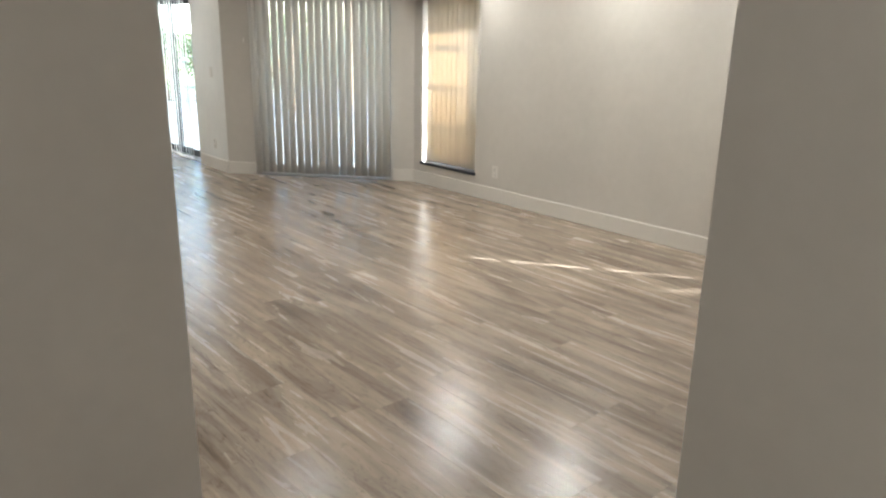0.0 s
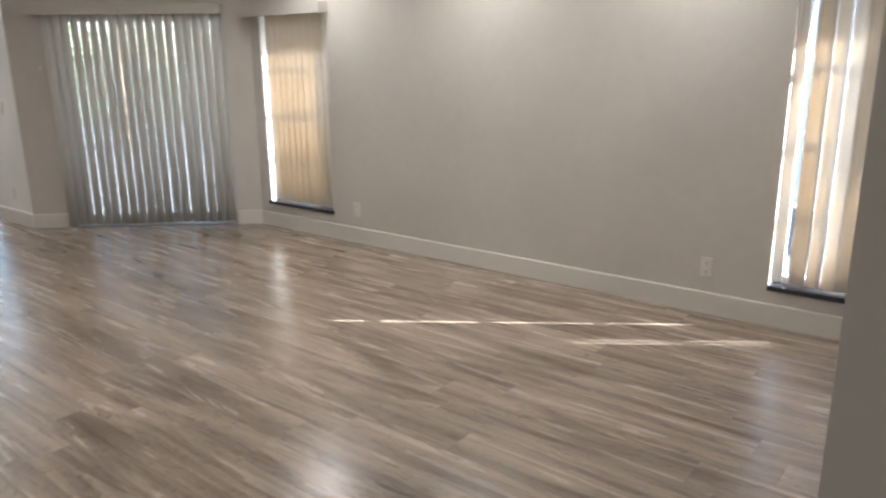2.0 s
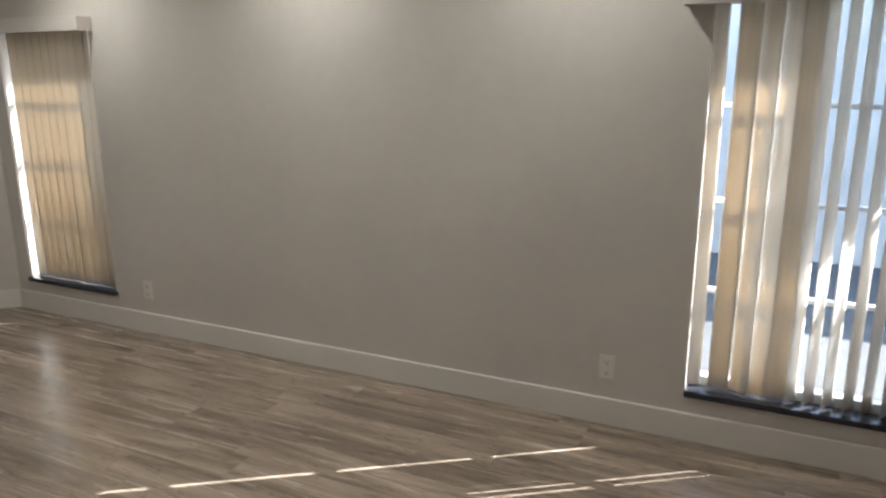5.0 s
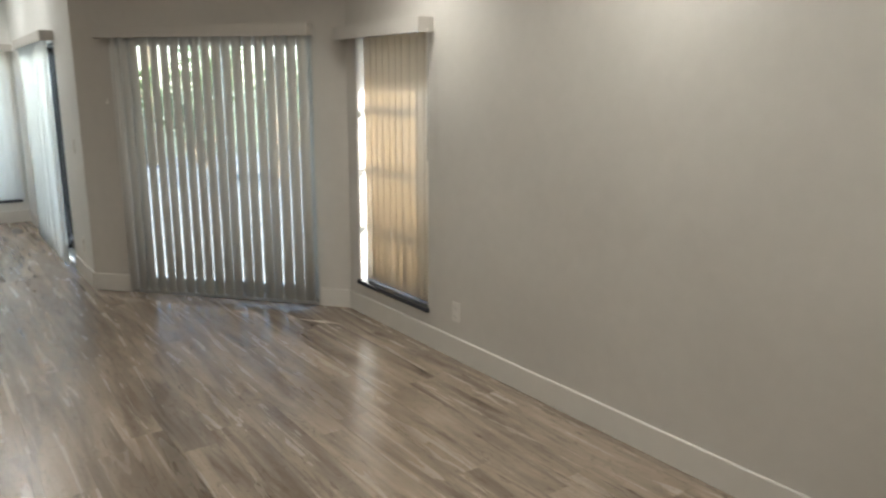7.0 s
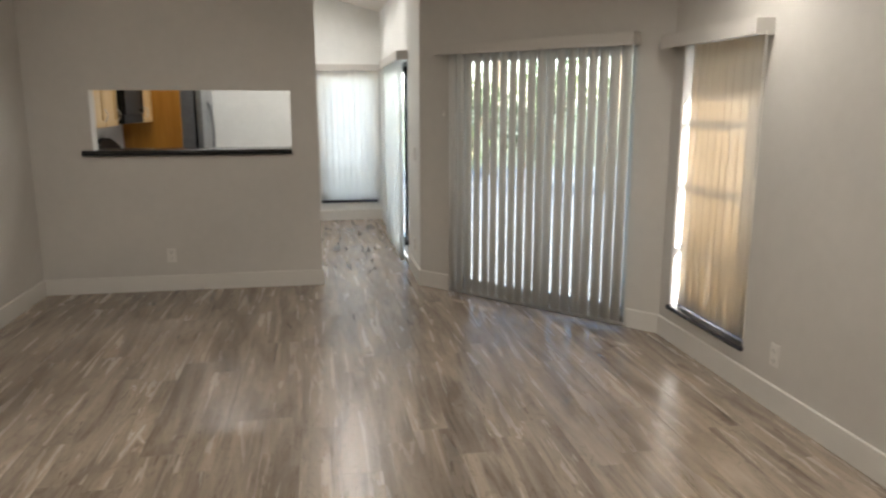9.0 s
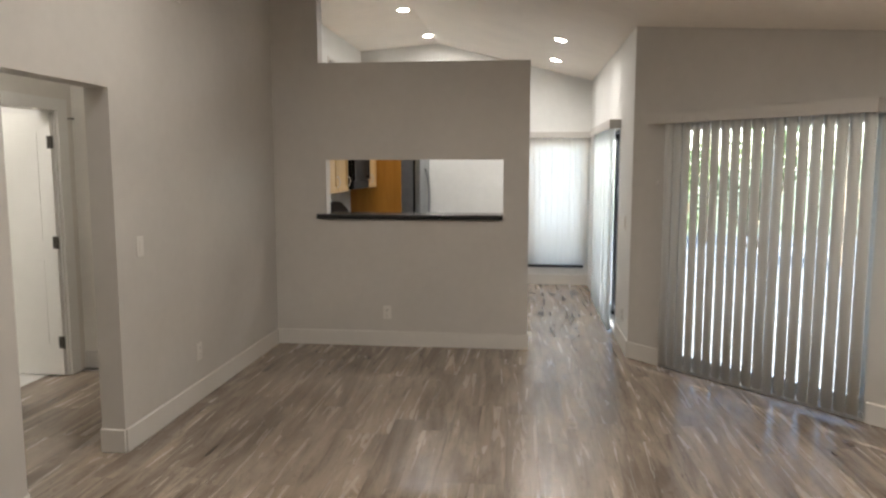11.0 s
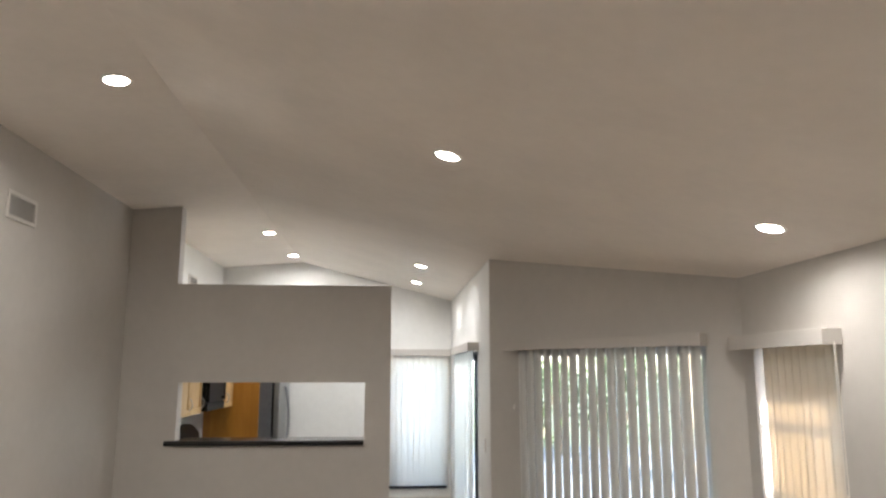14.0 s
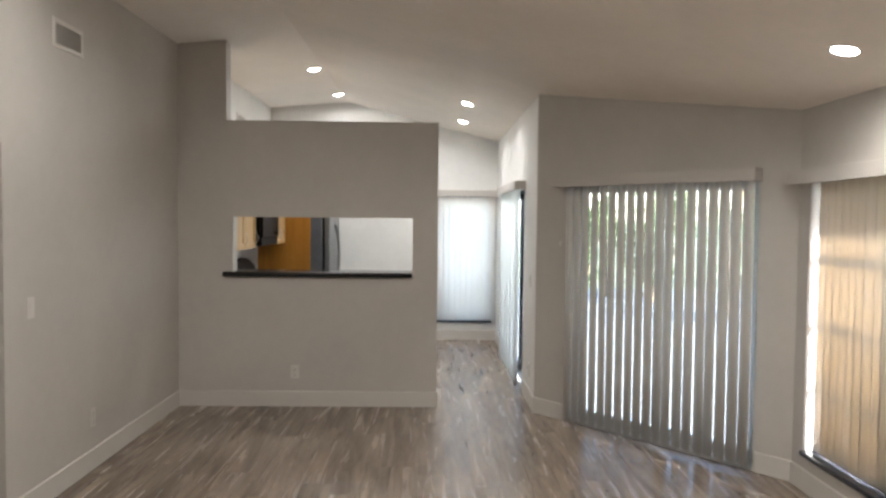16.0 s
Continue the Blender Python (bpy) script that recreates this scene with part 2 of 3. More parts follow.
def thing(name, at, label, category, group="", rz=0.0):
    e = new(name)
    e.matrix_world = pose(*at, 0, 0, rz)
    return tagged(e, label, category, group)


def boxes(*specs, bevel=0.0):
    """A bmesh of boxes given as (x0, y0, z0, x1, y1, z1), edges eased by bevel."""
    bm = bmesh.new()
    for x0, y0, z0, x1, y1, z1 in specs:
        m = Matrix.Translation(((x0 + x1) / 2, (y0 + y1) / 2, (z0 + z1) / 2)) @ Matrix.Diagonal((abs(x1 - x0), abs(y1 - y0), abs(z1 - z0), 1))
        bmesh.ops.create_cube(bm, size=1.0, matrix=m)
    if bevel:
        bmesh.ops.bevel(bm, geom=bm.edges[:], offset=bevel, segments=2, affect='EDGES', profile=0.6)
    return bm


def cyl(r, h, at=(0, 0, 0), turn=(0, 0, 0), seg=24, r2=None, bm=None):
    bm = bm or bmesh.new()
    bmesh.ops.create_cone(bm, cap_ends=True, segments=seg, radius1=r, radius2=r if r2 is None else r2, depth=h, matrix=pose(*at, *turn))
    return bm


def prism(profile, p0, p1, up=Vector((0, 0, 1)), bm=None):
    """Extrudes a profile of (side, up) pairs from p0 to p1; side points to the left of the way."""
    bm = bm or bmesh.new()
    p0, p1 = Vector(p0), Vector(p1)
    d = (p1 - p0).normalized()
    side = up.cross(d)
    a = [bm.verts.new(p0 + side * s + up * u) for s, u in profile]
    b = [bm.verts.new(p1 + side * s + up * u) for s, u in profile]
    n = len(profile)
    for k in range(n):
        bm.faces.new((a[k], a[(k + 1) % n], b[(k + 1) % n], b[k]))
    bm.faces.new(a[::-1])
    bm.faces.new(b)
    return bm


def wall(name, p0, p1, thick, label, material=WALL, openings=(), top=None):
    """A wall whose room face runs p0 to p1 with the room on its left; openings are (u0, u1, z0, z1) and go through."""
    p0, p1 = Vector((*p0, 0)), Vector((*p1, 0))
    d = (p1 - p0).normalized()
    length = (p1 - p0).length
    out = Vector((d.y, -d.x, 0)) * thick
    cuts = {0.0, length}
    for u0, u1, *_ in openings:
        cuts |= {u0, u1}
    if abs(d.x) > 0.01:
        u = (1.7 - p0.x) / d.x
        if 0.01 < u < length - 0.01:
            cuts.add(u)
    cuts = sorted(cuts)
    bm = bmesh.new()
    def top_at(u):
        return top if top is not None else ceil_z((p0 + d * u).x) + 0.03
    for a, b in zip(cuts, cuts[1:]):
        holes = sorted((z0, z1) for u0, u1, z0, z1 in openings if u0 <= a + 1e-6 and u1 >= b - 1e-6)
        z = 0.0
        spans = []
        for z0, z1 in holes:
            if z0 > z + 1e-6:
                spans.append((z, z, z0, z0))
            z = z1
        spans.append((z, z, top_at(a), top_at(b)))
        for za0, zb0, za1, zb1 in spans:
            c = [p0 + d * a + Vector((0, 0, za0)), p0 + d * b + Vector((0, 0, zb0)), p0 + d * b + Vector((0, 0, zb1)), p0 + d * a + Vector((0, 0, za1))]
            f = [bm.verts.new(v) for v in c]
            g = [bm.verts.new(v + out) for v in c]
            bm.faces.new(f)
            bm.faces.new(g[::-1])
            for k in range(4):
                bm.faces.new((f[k], g[k], g[(k + 1) % 4], f[(k + 1) % 4]))
    return tagged(mesh_ob(name, bm, material), label, "wall", kind="structure")


def baseboard(p0, p1, h=0.136):
    t = 0.013
    prof = [(0, 0), (t, 0), (t, h - 0.004), (t - 0.004, h), (0, h)]
    ob = mesh_ob("baseboard", prism(prof, (*p0, 0.001), (*p1, 0.001)), TRIM)
    return tagged(ob, "tall painted flat baseboard along the wall", "baseboard", kind="structure")


# ---------- plan ----------
XE, XW, YS, YP, YN, XN = 5.235, 0.63, 0.77, 8.26, 11.9, 3.785
DIAG0, DIAG1 = Vector((5.235, 6.45, 0)), Vector((3.785, 8.10, 0))
DD = (DIAG1 - DIAG0).normalized()
W1, W2 = (5.447, 6.318), (0.867, 1.779)
SILL, HEAD = 0.247, 1.985

wall("wall_south", (1.765, 0.857), (XE, YS), 0.12, "smooth greige painted wall beside the tall window")
wall("wall_east", (XE, YS - 0.12), (XE, DIAG0.y), 0.20, "long greige painted wall with two tall windows",
     openings=[(W2[0] - YS + 0.12, W2[1] - YS + 0.12, SILL, HEAD), (W1[0] - YS + 0.12, W1[1] - YS + 0.12, SILL, HEAD)])
wall("wall_diagonal", DIAG0.xy, DIAG1.xy, 0.16, "greige painted corner wall set at an angle, with a sliding door", openings=[(0.26, 1.80, 0, 2.0)])
wall("wall_nook", (XN, 8.10), (XN, YN), 0.16, "pale painted wall of the breakfast nook", WHITE_WALL, openings=[(8.94 - 8.10, 10.72 - 8.10, 0, 2.0)])
wall("wall_north", (XN + 0.16, YN), (XW - 0.16, YN), 0.16, "white painted end wall of the kitchen", WHITE_WALL, openings=[(XN + 0.16 - 3.70, XN + 0.16 - 2.95, 0.27, 2.0)])
wall("wall_kitchen_west", (XW, YN), (XW, YP + 0.14), 0.16, "white painted kitchen wall", WHITE_WALL)
wall("wall_west", (XW, YP + 0.14), (XW, 2.18), 0.14, "greige painted wall with a doorway to the hall", openings=[(YP + 0.14 - 5.655, YP + 0.14 - 4.83, 0, 2.06)])
wall("wall_entry_north", (0.98, 2.06), (-2.0, 2.06), 0.12, "greige painted end of the entry wall")
wall("wall_entry_east", (1.645, -1.6), (1.645, 0.86), 0.12, "greige painted entry wall")
wall("wall_entry_south", (-2.0, -1.6), (1.78, -1.6), 0.12, "plain entry wall")
wall("wall_entry_west", (-2.0, 2.18), (-2.0, -1.72), 0.12, "plain entry wall")
wall("wall_hall_west", (-0.65, 7.40), (-0.65, 3.0), 0.12, "cream painted hall wall with a door", HALL_WALL, openings=[(7.40 - 7.08, 7.40 - 6.30, 0, 2.05)])
wall("wall_hall_north", (XW - 0.14, 7.28), (-0.65, 7.28), 0.12, "cream painted end wall of the hall", HALL_WALL)
wall("wall_hall_south", (-0.77, 3.0), (XW - 0.14, 3.0), 0.12, "plain end wall of the hall", HALL_WALL)
wall("wall_bath_north", (-0.77, 7.62), (-2.6, 7.62), 0.1, "white bathroom wall", WHITE_WALL)
wall("wall_bath_west", (-2.6, 7.72), (-2.6, 5.3), 0.1, "white bathroom wall", WHITE_WALL)
wall("wall_bath_south", (-2.7, 5.3), (-0.77, 5.3), 0.1, "white bathroom wall", WHITE_WALL)

# half-height partition with a pass-through opening and a full-height pier
bm = bmesh.new()
PX0, PX1, NX, PH = XW, 2.927, 1.056, 2.54
cells = [(PX0, NX, 0, None), (NX, 1.112, 0, PH), (1.112, 2.704, 0, 1.155), (1.112, 2.704, 1.69, PH), (2.704, PX1, 0, PH)]
for x0, x1, z0, z1 in cells:
    c = [(x0, z0), (x1, z0), (x1, z1 or ceil_z(x1) + 0.03), (x0, z1 or ceil_z(x0) + 0.03)]
    f = [bm.verts.new((x, YP, z)) for x, z in c]
    g = [bm.verts.new((x, YP + 0.14, z)) for x, z in c]
    bm.faces.new(f)
    bm.faces.new(g[::-1])
    for k in range(4):
        bm.faces.new((f[k], g[k], g[(k + 1) % 4], f[(k + 1) % 4]))
tagged(mesh_ob("wall_partition", bm, WALL), "greige half-height kitchen partition with a pass-through opening", "wall", kind="structure")

# vaulted ceiling, two slopes
bm = bmesh.new()
prof = [(-2.8, ceil_z(-2.8)), (1.7, ceil_z(1.7)), (5.9, ceil_z(5.9)), (5.9, ceil_z(5.9) + 0.14), (1.7, ceil_z(1.7) + 0.16), (-2.8, ceil_z(-2.8) + 0.14)]
a = [bm.verts.new((x, -1.9, z)) for x, z in prof]
b = [bm.verts.new((x, 12.5, z)) for x, z in prof]
for k in range(6):
    bm.faces.new((a[k], a[(k + 1) % 6], b[(k + 1) % 6], b[k]))
bm.faces.new(a[:3] + a[3:])
bm.faces.new(b[::-1])
tagged(mesh_ob("ceiling", bm, CEIL), "greige painted vaulted ceiling", "ceiling", kind="structure")

# baseboards
for p0, p1 in [((1.645, 0.86), (XE, YS)), ((XE, YS), (XE, DIAG0.y)), ((DIAG0.x, DIAG0.y), tuple((DIAG0 + DD * 0.24).xy)), (tuple((DIAG0 + DD * 1.86).xy), (3.785, 8.10)),
               ((XN, 8.10), (XN, 8.88)), ((XN, 10.78), (XN, YN)), ((XN, YN), (1.62, YN)), ((XW, 4.83), (XW, 2.18)), ((XW, YP), (XW, 5.655)),
               ((PX1 + 0.0, YP), (XW, YP)), ((XW, 5.655), (XW - 0.14, 5.655)), ((XW - 0.14, 4.83), (XW, 4.83)),
               ((PX1, YP + 0.14), (PX1, YP)), ((0.98, 2.06), (-2.0, 2.06)), ((0.98, 2.18), (0.98, 2.06)), ((XW, 2.18), (0.98, 2.18)), ((1.645, -1.6), (1.645, 0.86)),
               ((XW - 0.14, 7.28), (-0.65, 7.28)), ((-0.65, 6.25), (-0.65, 3.0)), ((XW - 0.14, 5.655), (XW - 0.14, 7.28)), ((XW - 0.14, 3.0), (XW - 0.14, 4.83))]:
    baseboard(p0, p1)


# ---------- windows and sliding doors ----------
def local(parent_at, ang):
    """A thing's frame with x along an opening and -y into the room."""
    return pose(*parent_at, 0, 0, ang)


def window(name, at, ang, w, z0, z1, label, rows=4, frame_mat=WHITE_FRAME):
    """Single window: frame, horizontal glazing bars, panes and a projecting stone sill. Local x runs along the wall, y out."""
    e = thing(name, (0, 0, 0), label, "window")
    e.matrix_world = local(at, ang)
    e["kind"] = "structure"
    f = 0.045
    part("window_frame", boxes((0, 0.09, z0, f, 0.15, z1), (w - f, 0.09, z0, w, 0.15, z1), (f, 0.09, z0, w - f, 0.15, z0 + f), (f, 0.09, z1 - f, w - f, 0.15, z1), bevel=0.004), frame_mat, e)
    step = (z1 - z0 - 2 * f) / rows
    for k in range(1, rows):
        z = z0 + f + step * k
        part("glazing_bar", boxes((f, 0.10, z - 0.010, w - f, 0.14, z + 0.010), bevel=0.003), frame_mat, e)
    for k in range(rows):
        p = part("pane", boxes((f, 0.118, z0 + f + step * k + 0.014, w - f, 0.122, z0 + f + step * (k + 1) - 0.014)), GLASS, e)
        p.visible_shadow = False
    part("window_sill", boxes((-0.004, -0.022, z0 - 0.028, w + 0.015, 0.09, z0 + 0.002), bevel=0.005), SILL_STONE, e, "dark polished stone sill")
    return e


def sliding_door(name, at, ang, w, h, label, metal):
    """Two-leaf patio door in a dark metal frame. Local x runs along the wall, y out."""
    e = thing(name, (0, 0, 0), label, "sliding door")
    e.matrix_world = local(at, ang)
    e["kind"] = "structure"
    f = 0.05
    part("door_frame", boxes((0, 0.05, 0.0, 0.03, 0.15, h), (w - 0.03, 0.05, 0.0, w, 0.15, h), (0.03, 0.05, h - 0.035, w - 0.03, 0.15, h), bevel=0.003), metal, e)
    part("threshold", boxes((0.0, 0.0, 0.0, w, 0.15, 0.022), bevel=0.004), streak_alu, e, "pale metal door track")
    for k, (a, b, y) in enumerate(((0.03, w / 2 + 0.03, 0.07), (w / 2 - 0.03, w - 0.03, 0.108))):
        leaf = part("door_leaf", boxes((a, y, 0.024, a + f, y + 0.032, h - 0.036), (b - f, y, 0.024, b, y + 0.032, h - 0.036), (a + f, y, 0.024, b - f, y + 0.032, 0.11), (a + f, y, h - 0.09, b - f, y + 0.032, h - 0.036), bevel=0.003), metal, e)
        g = part("pane", boxes((a + f, y + 0.013, 0.11, b - f, y + 0.019, h - 0.09)), GLASS, leaf)
        g.visible_shadow = False
    return e


streak_alu = streaked("pale_aluminium", (0.55, 0.54, 0.52), (0.66, 0.65, 0.63), (40, 40, 40), 0.4, 0.02, 0.5)


def vane_mesh(h, material, width=0.089, sag=0.005):
    """One curved vane hanging down from z = 0, its width along x."""
    bm = bmesh.new()
    n = 8
    rows = []
    for z in (0.0, -0.012, -h / 2, -h):
        row = []
        for s in (0.0009, -0.0009):
            for k in range(n + 1):
                u = k / n - 0.5
                row.append(bm.verts.new((u * width * (0.35 if z == 0.0 else 1.0), sag * (1 - 4 * u * u) + s, z)))
        rows.append(row)
    m = n + 1
    for r0, r1 in zip(rows, rows[1:]):
        for k in range(n):
            bm.faces.new((r0[k], r0[k + 1], r1[k + 1], r1[k]))
            bm.faces.new((r0[m + k], r1[m + k], r1[m + k + 1], r0[m + k + 1]))
        bm.faces.new((r0[0], r1[0], r1[m], r0[m]))
        bm.faces.new((r0[n], r0[m + n], r1[m + n], r1[n]))
    for k in range(n):
        bm.faces.new((rows[-1][k], rows[-1][k + 1], rows[-1][m + k + 1], rows[-1][m + k]))
        bm.faces.new((rows[0][k], rows[0][m + k], rows[0][m + k + 1], rows[0][k + 1]))
    bmesh.ops.recalc_face_normals(bm, faces=bm.faces)
    me = bpy.data.meshes.new("vane")
    bm.to_mesh(me)
    bm.free()
    me.materials.append(material)
    for p in me.polygons:
        p.use_smooth = True
    return me


def blind(name, at, ang, w, z_top, z_bot, vanes, label, wand_x=None, val=(0.0, None), val_h=0.085, depth=0.12, jitter=3.0, hang=0.055, material=None, sag=0.005):
    """Vertical blind with a boxed valance, head rail and separate vanes (x, turn, lean). Local x along the wall, -y into the room."""
    e = thing(name, (0, 0, 0), label, "vertical blind")
    e.matrix_world = local(at, ang)
    rail = (0.065, w - 0.065) if hang < 0 else (val[0] + 0.02, (val[1] or w) - 0.02)
    v0, v1 = val[0], val[1] if val[1] is not None else w
    val_ob = part("valance", boxes((v0, -depth, z_top - val_h, v1, -depth + 0.008, z_top), (v0, -depth + 0.008, z_top - val_h, v0 + 0.008, -0.002, z_top), (v1 - 0.008, -depth + 0.008, z_top - val_h, v1, -0.002, z_top), (v0 + 0.008, -depth + 0.008, z_top - 0.008, v1 - 0.008, -0.002, z_top), bevel=0.002), VALANCE, e, "off-white boxed valance")
    part("head_rail", boxes((rail[0], -hang - 0.022, z_top - val_h + 0.02, rail[1], -hang + 0.022, z_top - val_h + 0.055), bevel=0.003), streak_alu, e)
    me = vane_mesh(z_top - val_h + 0.022 - z_bot, material or VANE, sag=sag)
    rnd = random.Random(name)
    for x, turn, *lean in vanes:
        ob = new("vane", me)
        ob.parent = e
        ob.matrix_basis = pose(x + rnd.uniform(-0.002, 0.002), -hang, z_top - val_h + 0.022, rnd.uniform(-0.15, 0.15), rnd.uniform(-0.12, 0.12) + sum(lean), turn + rnd.uniform(-jitter, jitter))
    if wand_x is not None:
        part("wand", cyl(0.004, 0.75, (wand_x, -abs(hang) - 0.03, z_top - val_h - 0.36), seg=8), PLASTIC, e, "clear plastic tilt wand")
    return e


# right-hand wall windows: local x runs towards -y, so ang = -90 puts +y outwards
window("window_1", (XE, W1[1], 0), -90, W1[1] - W1[0], SILL, HEAD, "tall narrow window with white bars and a dark stone sill")
window("window_2", (XE, W2[1], 0), -90, W2[1] - W2[0], SILL, HEAD, "tall window in bright sun with a dark stone sill")
window("window_3", (2.95, YN, 0), 0, 0.75, 0.27, 2.0, "tall nook window with a dark stone sill")
ang_d = math.degrees(math.atan2(-DD.y, -DD.x))
door_at = DIAG0 + DD * 1.80
sliding_door("door_1", (door_at.x, door_at.y, 0), ang_d, 1.54, 2.0, "pale metal sliding patio door behind blinds", streak_alu)
sliding_door("door_2", (XN, 10.72, 0), -90, 1.78, 2.0, "dark metal sliding patio door of the nook", BRONZE)

# blinds
w1w = W1[1] - W1[0]
blind("vertical_blind", (XE, W1[1] + 0.06, 0), -90, w1w + 0.12, 2.01, SILL + 0.012, [(0.140 + 0.079 * k, 0) for k in range(6)] + [(0.614, 4), (0.7045, 4, -0.15)] + [(0.786 + 0.077 * k, 0) for k in range(2)], "closed off-white vertical blind over the tall window", wand_x=1.03, val=(-0.05, w1w + 0.115), depth=0.11, jitter=1.5, hang=-0.045, material=VANE_SUNLIT)
blind("vertical_blind", (XE, W2[1] + 0.06, 0), -90, w1w + 0.12, 2.01, SILL + 0.012, [(0.074, 25), (0.197, 3), (0.280, -27), (0.354, -27)] + [(0.434, 8)] + [(0.490 + 0.074 * k, 57) for k in range(6)], "part-open off-white vertical blind over the sunny window", wand_x=1.03, val=(-0.05, w1w + 0.115), depth=0.11, jitter=1.2, hang=-0.045, material=VANE_SUNLIT)
va = DIAG0 + DD * 1.90
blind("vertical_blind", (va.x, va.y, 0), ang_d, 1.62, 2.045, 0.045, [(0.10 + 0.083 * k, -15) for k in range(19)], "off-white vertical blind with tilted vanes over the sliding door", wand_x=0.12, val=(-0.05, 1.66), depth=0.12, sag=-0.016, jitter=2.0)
blind("vertical_blind", (2.93, YN, 0), 0, 0.80, 2.09, 0.285, [(0.06 + 0.079 * k, -8) for k in range(10)], "closed white vertical blind over the nook window", val=(-0.06, 0.855), depth=0.10, material=VANE_BACKLIT)
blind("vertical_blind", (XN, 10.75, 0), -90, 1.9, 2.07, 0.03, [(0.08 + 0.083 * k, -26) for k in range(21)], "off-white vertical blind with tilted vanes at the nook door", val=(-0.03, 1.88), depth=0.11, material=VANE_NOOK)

# ---------- recessed lamps ----------
def downlight(x, y, watts=LAMP_W, color=LAMP_COLOR):
    z = ceil_z(x)
    tilt = math.degrees(math.atan(0.25)) if x > 1.7 else -math.degrees(math.atan(0.084))
    e = thing("recessed_light", (0, 0, 0), "round recessed ceiling light, switched on", "ceiling light", "recessed lights in the ceiling")
    e.matrix_world = pose(x, y, z, 0, tilt, 0)
    bm = bmesh.new()
    n = 28
    rings = [[bm.verts.new((r * math.cos(2 * math.pi * k / n), r * math.sin(2 * math.pi * k / n), h)) for k in range(n)] for r, h in ((0.078, 0.0), (0.076, -0.004), (0.064, -0.006), (0.058, -0.003))]
    for a, b in zip(rings, rings[1:]):
        for k in range(n):
            bm.faces.new((a[k], a[(k + 1) % n], b[(k + 1) % n], b[k]))
    part("trim_ring", bm, PLASTIC, e, "white trim ring")
    part("diffuser", cyl(0.058, 0.003, (0, 0, -0.0035), seg=28), GLOW, e, "glowing white diffuser")
    li = bpy.data.lights.new("downlight", 'AREA')
    li.shape = 'DISK'
    li.size = 0.11
    li.spread = radians(165)
    li.energy = watts
    li.color = color
    lo = new("downlight", li)
    lo.matrix_world = pose(x, y, z, 0, tilt, 0) @ pose(0, 0, -0.012)


for x, y in LIVING_LAMPS:
    downlight(x, y, LAMP_W * (1.65 if x < 2 else 1.5 if x > 4.5 else 0.9))
for x, y in KITCHEN_LAMPS:
    downlight(x, y, 1.3, (1.0, 0.98, 0.95))
for (x, y), watts in zip(UNSEEN_LAMPS, (2.6, 1.4, 2.6)):
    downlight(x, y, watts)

# ---------- small wall fittings ----------
def outlet(at, ang, label="white duplex wall outlet", name="wall_outlet"):
    """Local -y faces the room."""
    e = thing(name, (0, 0, 0), label, "outlet", "wall outlets")
    e.matrix_world = pose(*at, 0, 0, ang)
    part("cover_plate", boxes((-0.037, -0.007, -0.06, 0.037, 0.0, 0.06), bevel=0.003), PLASTIC, e)
    for z in (-0.027, 0.027):
        s = part("socket", boxes((-0.017, -0.0095, z - 0.019, 0.017, -0.007, z + 0.019), bevel=0.0015), PLASTIC, e)
        part("slot", boxes((-0.009, -0.0103, z - 0.004, -0.0065, -0.0095, z + 0.007), (0.0065, -0.0103, z - 0.004, 0.009, -0.0095, z + 0.007), (-0.003, -0.0103, z - 0.013, 0.003, -0.0095, z - 0.008)), DARK_SLOT, s)
    return e


def switch(at, ang):
    e = thing("light_switch", (0, 0, 0), "white rocker light switch on the wall", "switch", "light switches")
    e.matrix_world = pose(*at, 0, 0, ang)
    part("cover_plate", boxes((-0.037, -0.007, -0.06, 0.037, 0.0, 0.06), bevel=0.003), PLASTIC, e)
    part("rocker", boxes((-0.016, -0.0115, -0.033, 0.016, -0.007, 0.033), bevel=0.002), PLASTIC, e)
    return e


outlet((XE, 5.147, 0.296), 90 + 180)
outlet((XE, 2.14, 0.296), 270)
outlet((1.66, YP, 0.31), 0)
outlet((XW, 6.62, 0.345), 90)
switch((XW, 5.90, 1.165), 90)
switch((XN, 8.43, 1.135), 270)
outlet((XN, 8.45, 0.305), 270)

def air_vent(at, label):
    vent = thing("air_vent", (0, 0, 0), label, "vent")
    vent.matrix_world = pose(*at, 0, 0, 90)
    part("frame", boxes((-0.18, -0.012, -0.085, 0.18, 0, -0.062), (-0.18, -0.012, 0.062, 0.18, 0, 0.085), (-0.18, -0.012, -0.062, -0.155, 0, 0.062), (0.155, -0.012, -0.062, 0.18, 0, 0.062), bevel=0.003), PLASTIC, vent)
    # Flat dark plate on the wall; the duct's shade is put into its colour.
    part("backing", boxes((-0.155, -0.003, -0.062, 0.155, -0.001, 0.062)), DARK_SLOT, vent, "dark plate in place of the shaded duct")
    sl = bpy.data.meshes.new("louvre")
    bm = boxes((-0.154, -0.0008, -0.007, 0.154, 0.0008, 0.007))
    bm.to_mesh(sl)
    bm.free()
    sl.materials.append(PLASTIC)
    for k in range(10):
        o = new("louvre", sl)
        o.parent = vent
        o.matrix_basis = pose(0, -0.0085, -0.055 + 0.0122 * k, -40, 0, 0)


air_vent((XW, 6.35, 2.77), "white louvred air return grille high on the wall")
air_vent((XW, 10.33, 2.80), "white louvred grille above the kitchen cabinets")

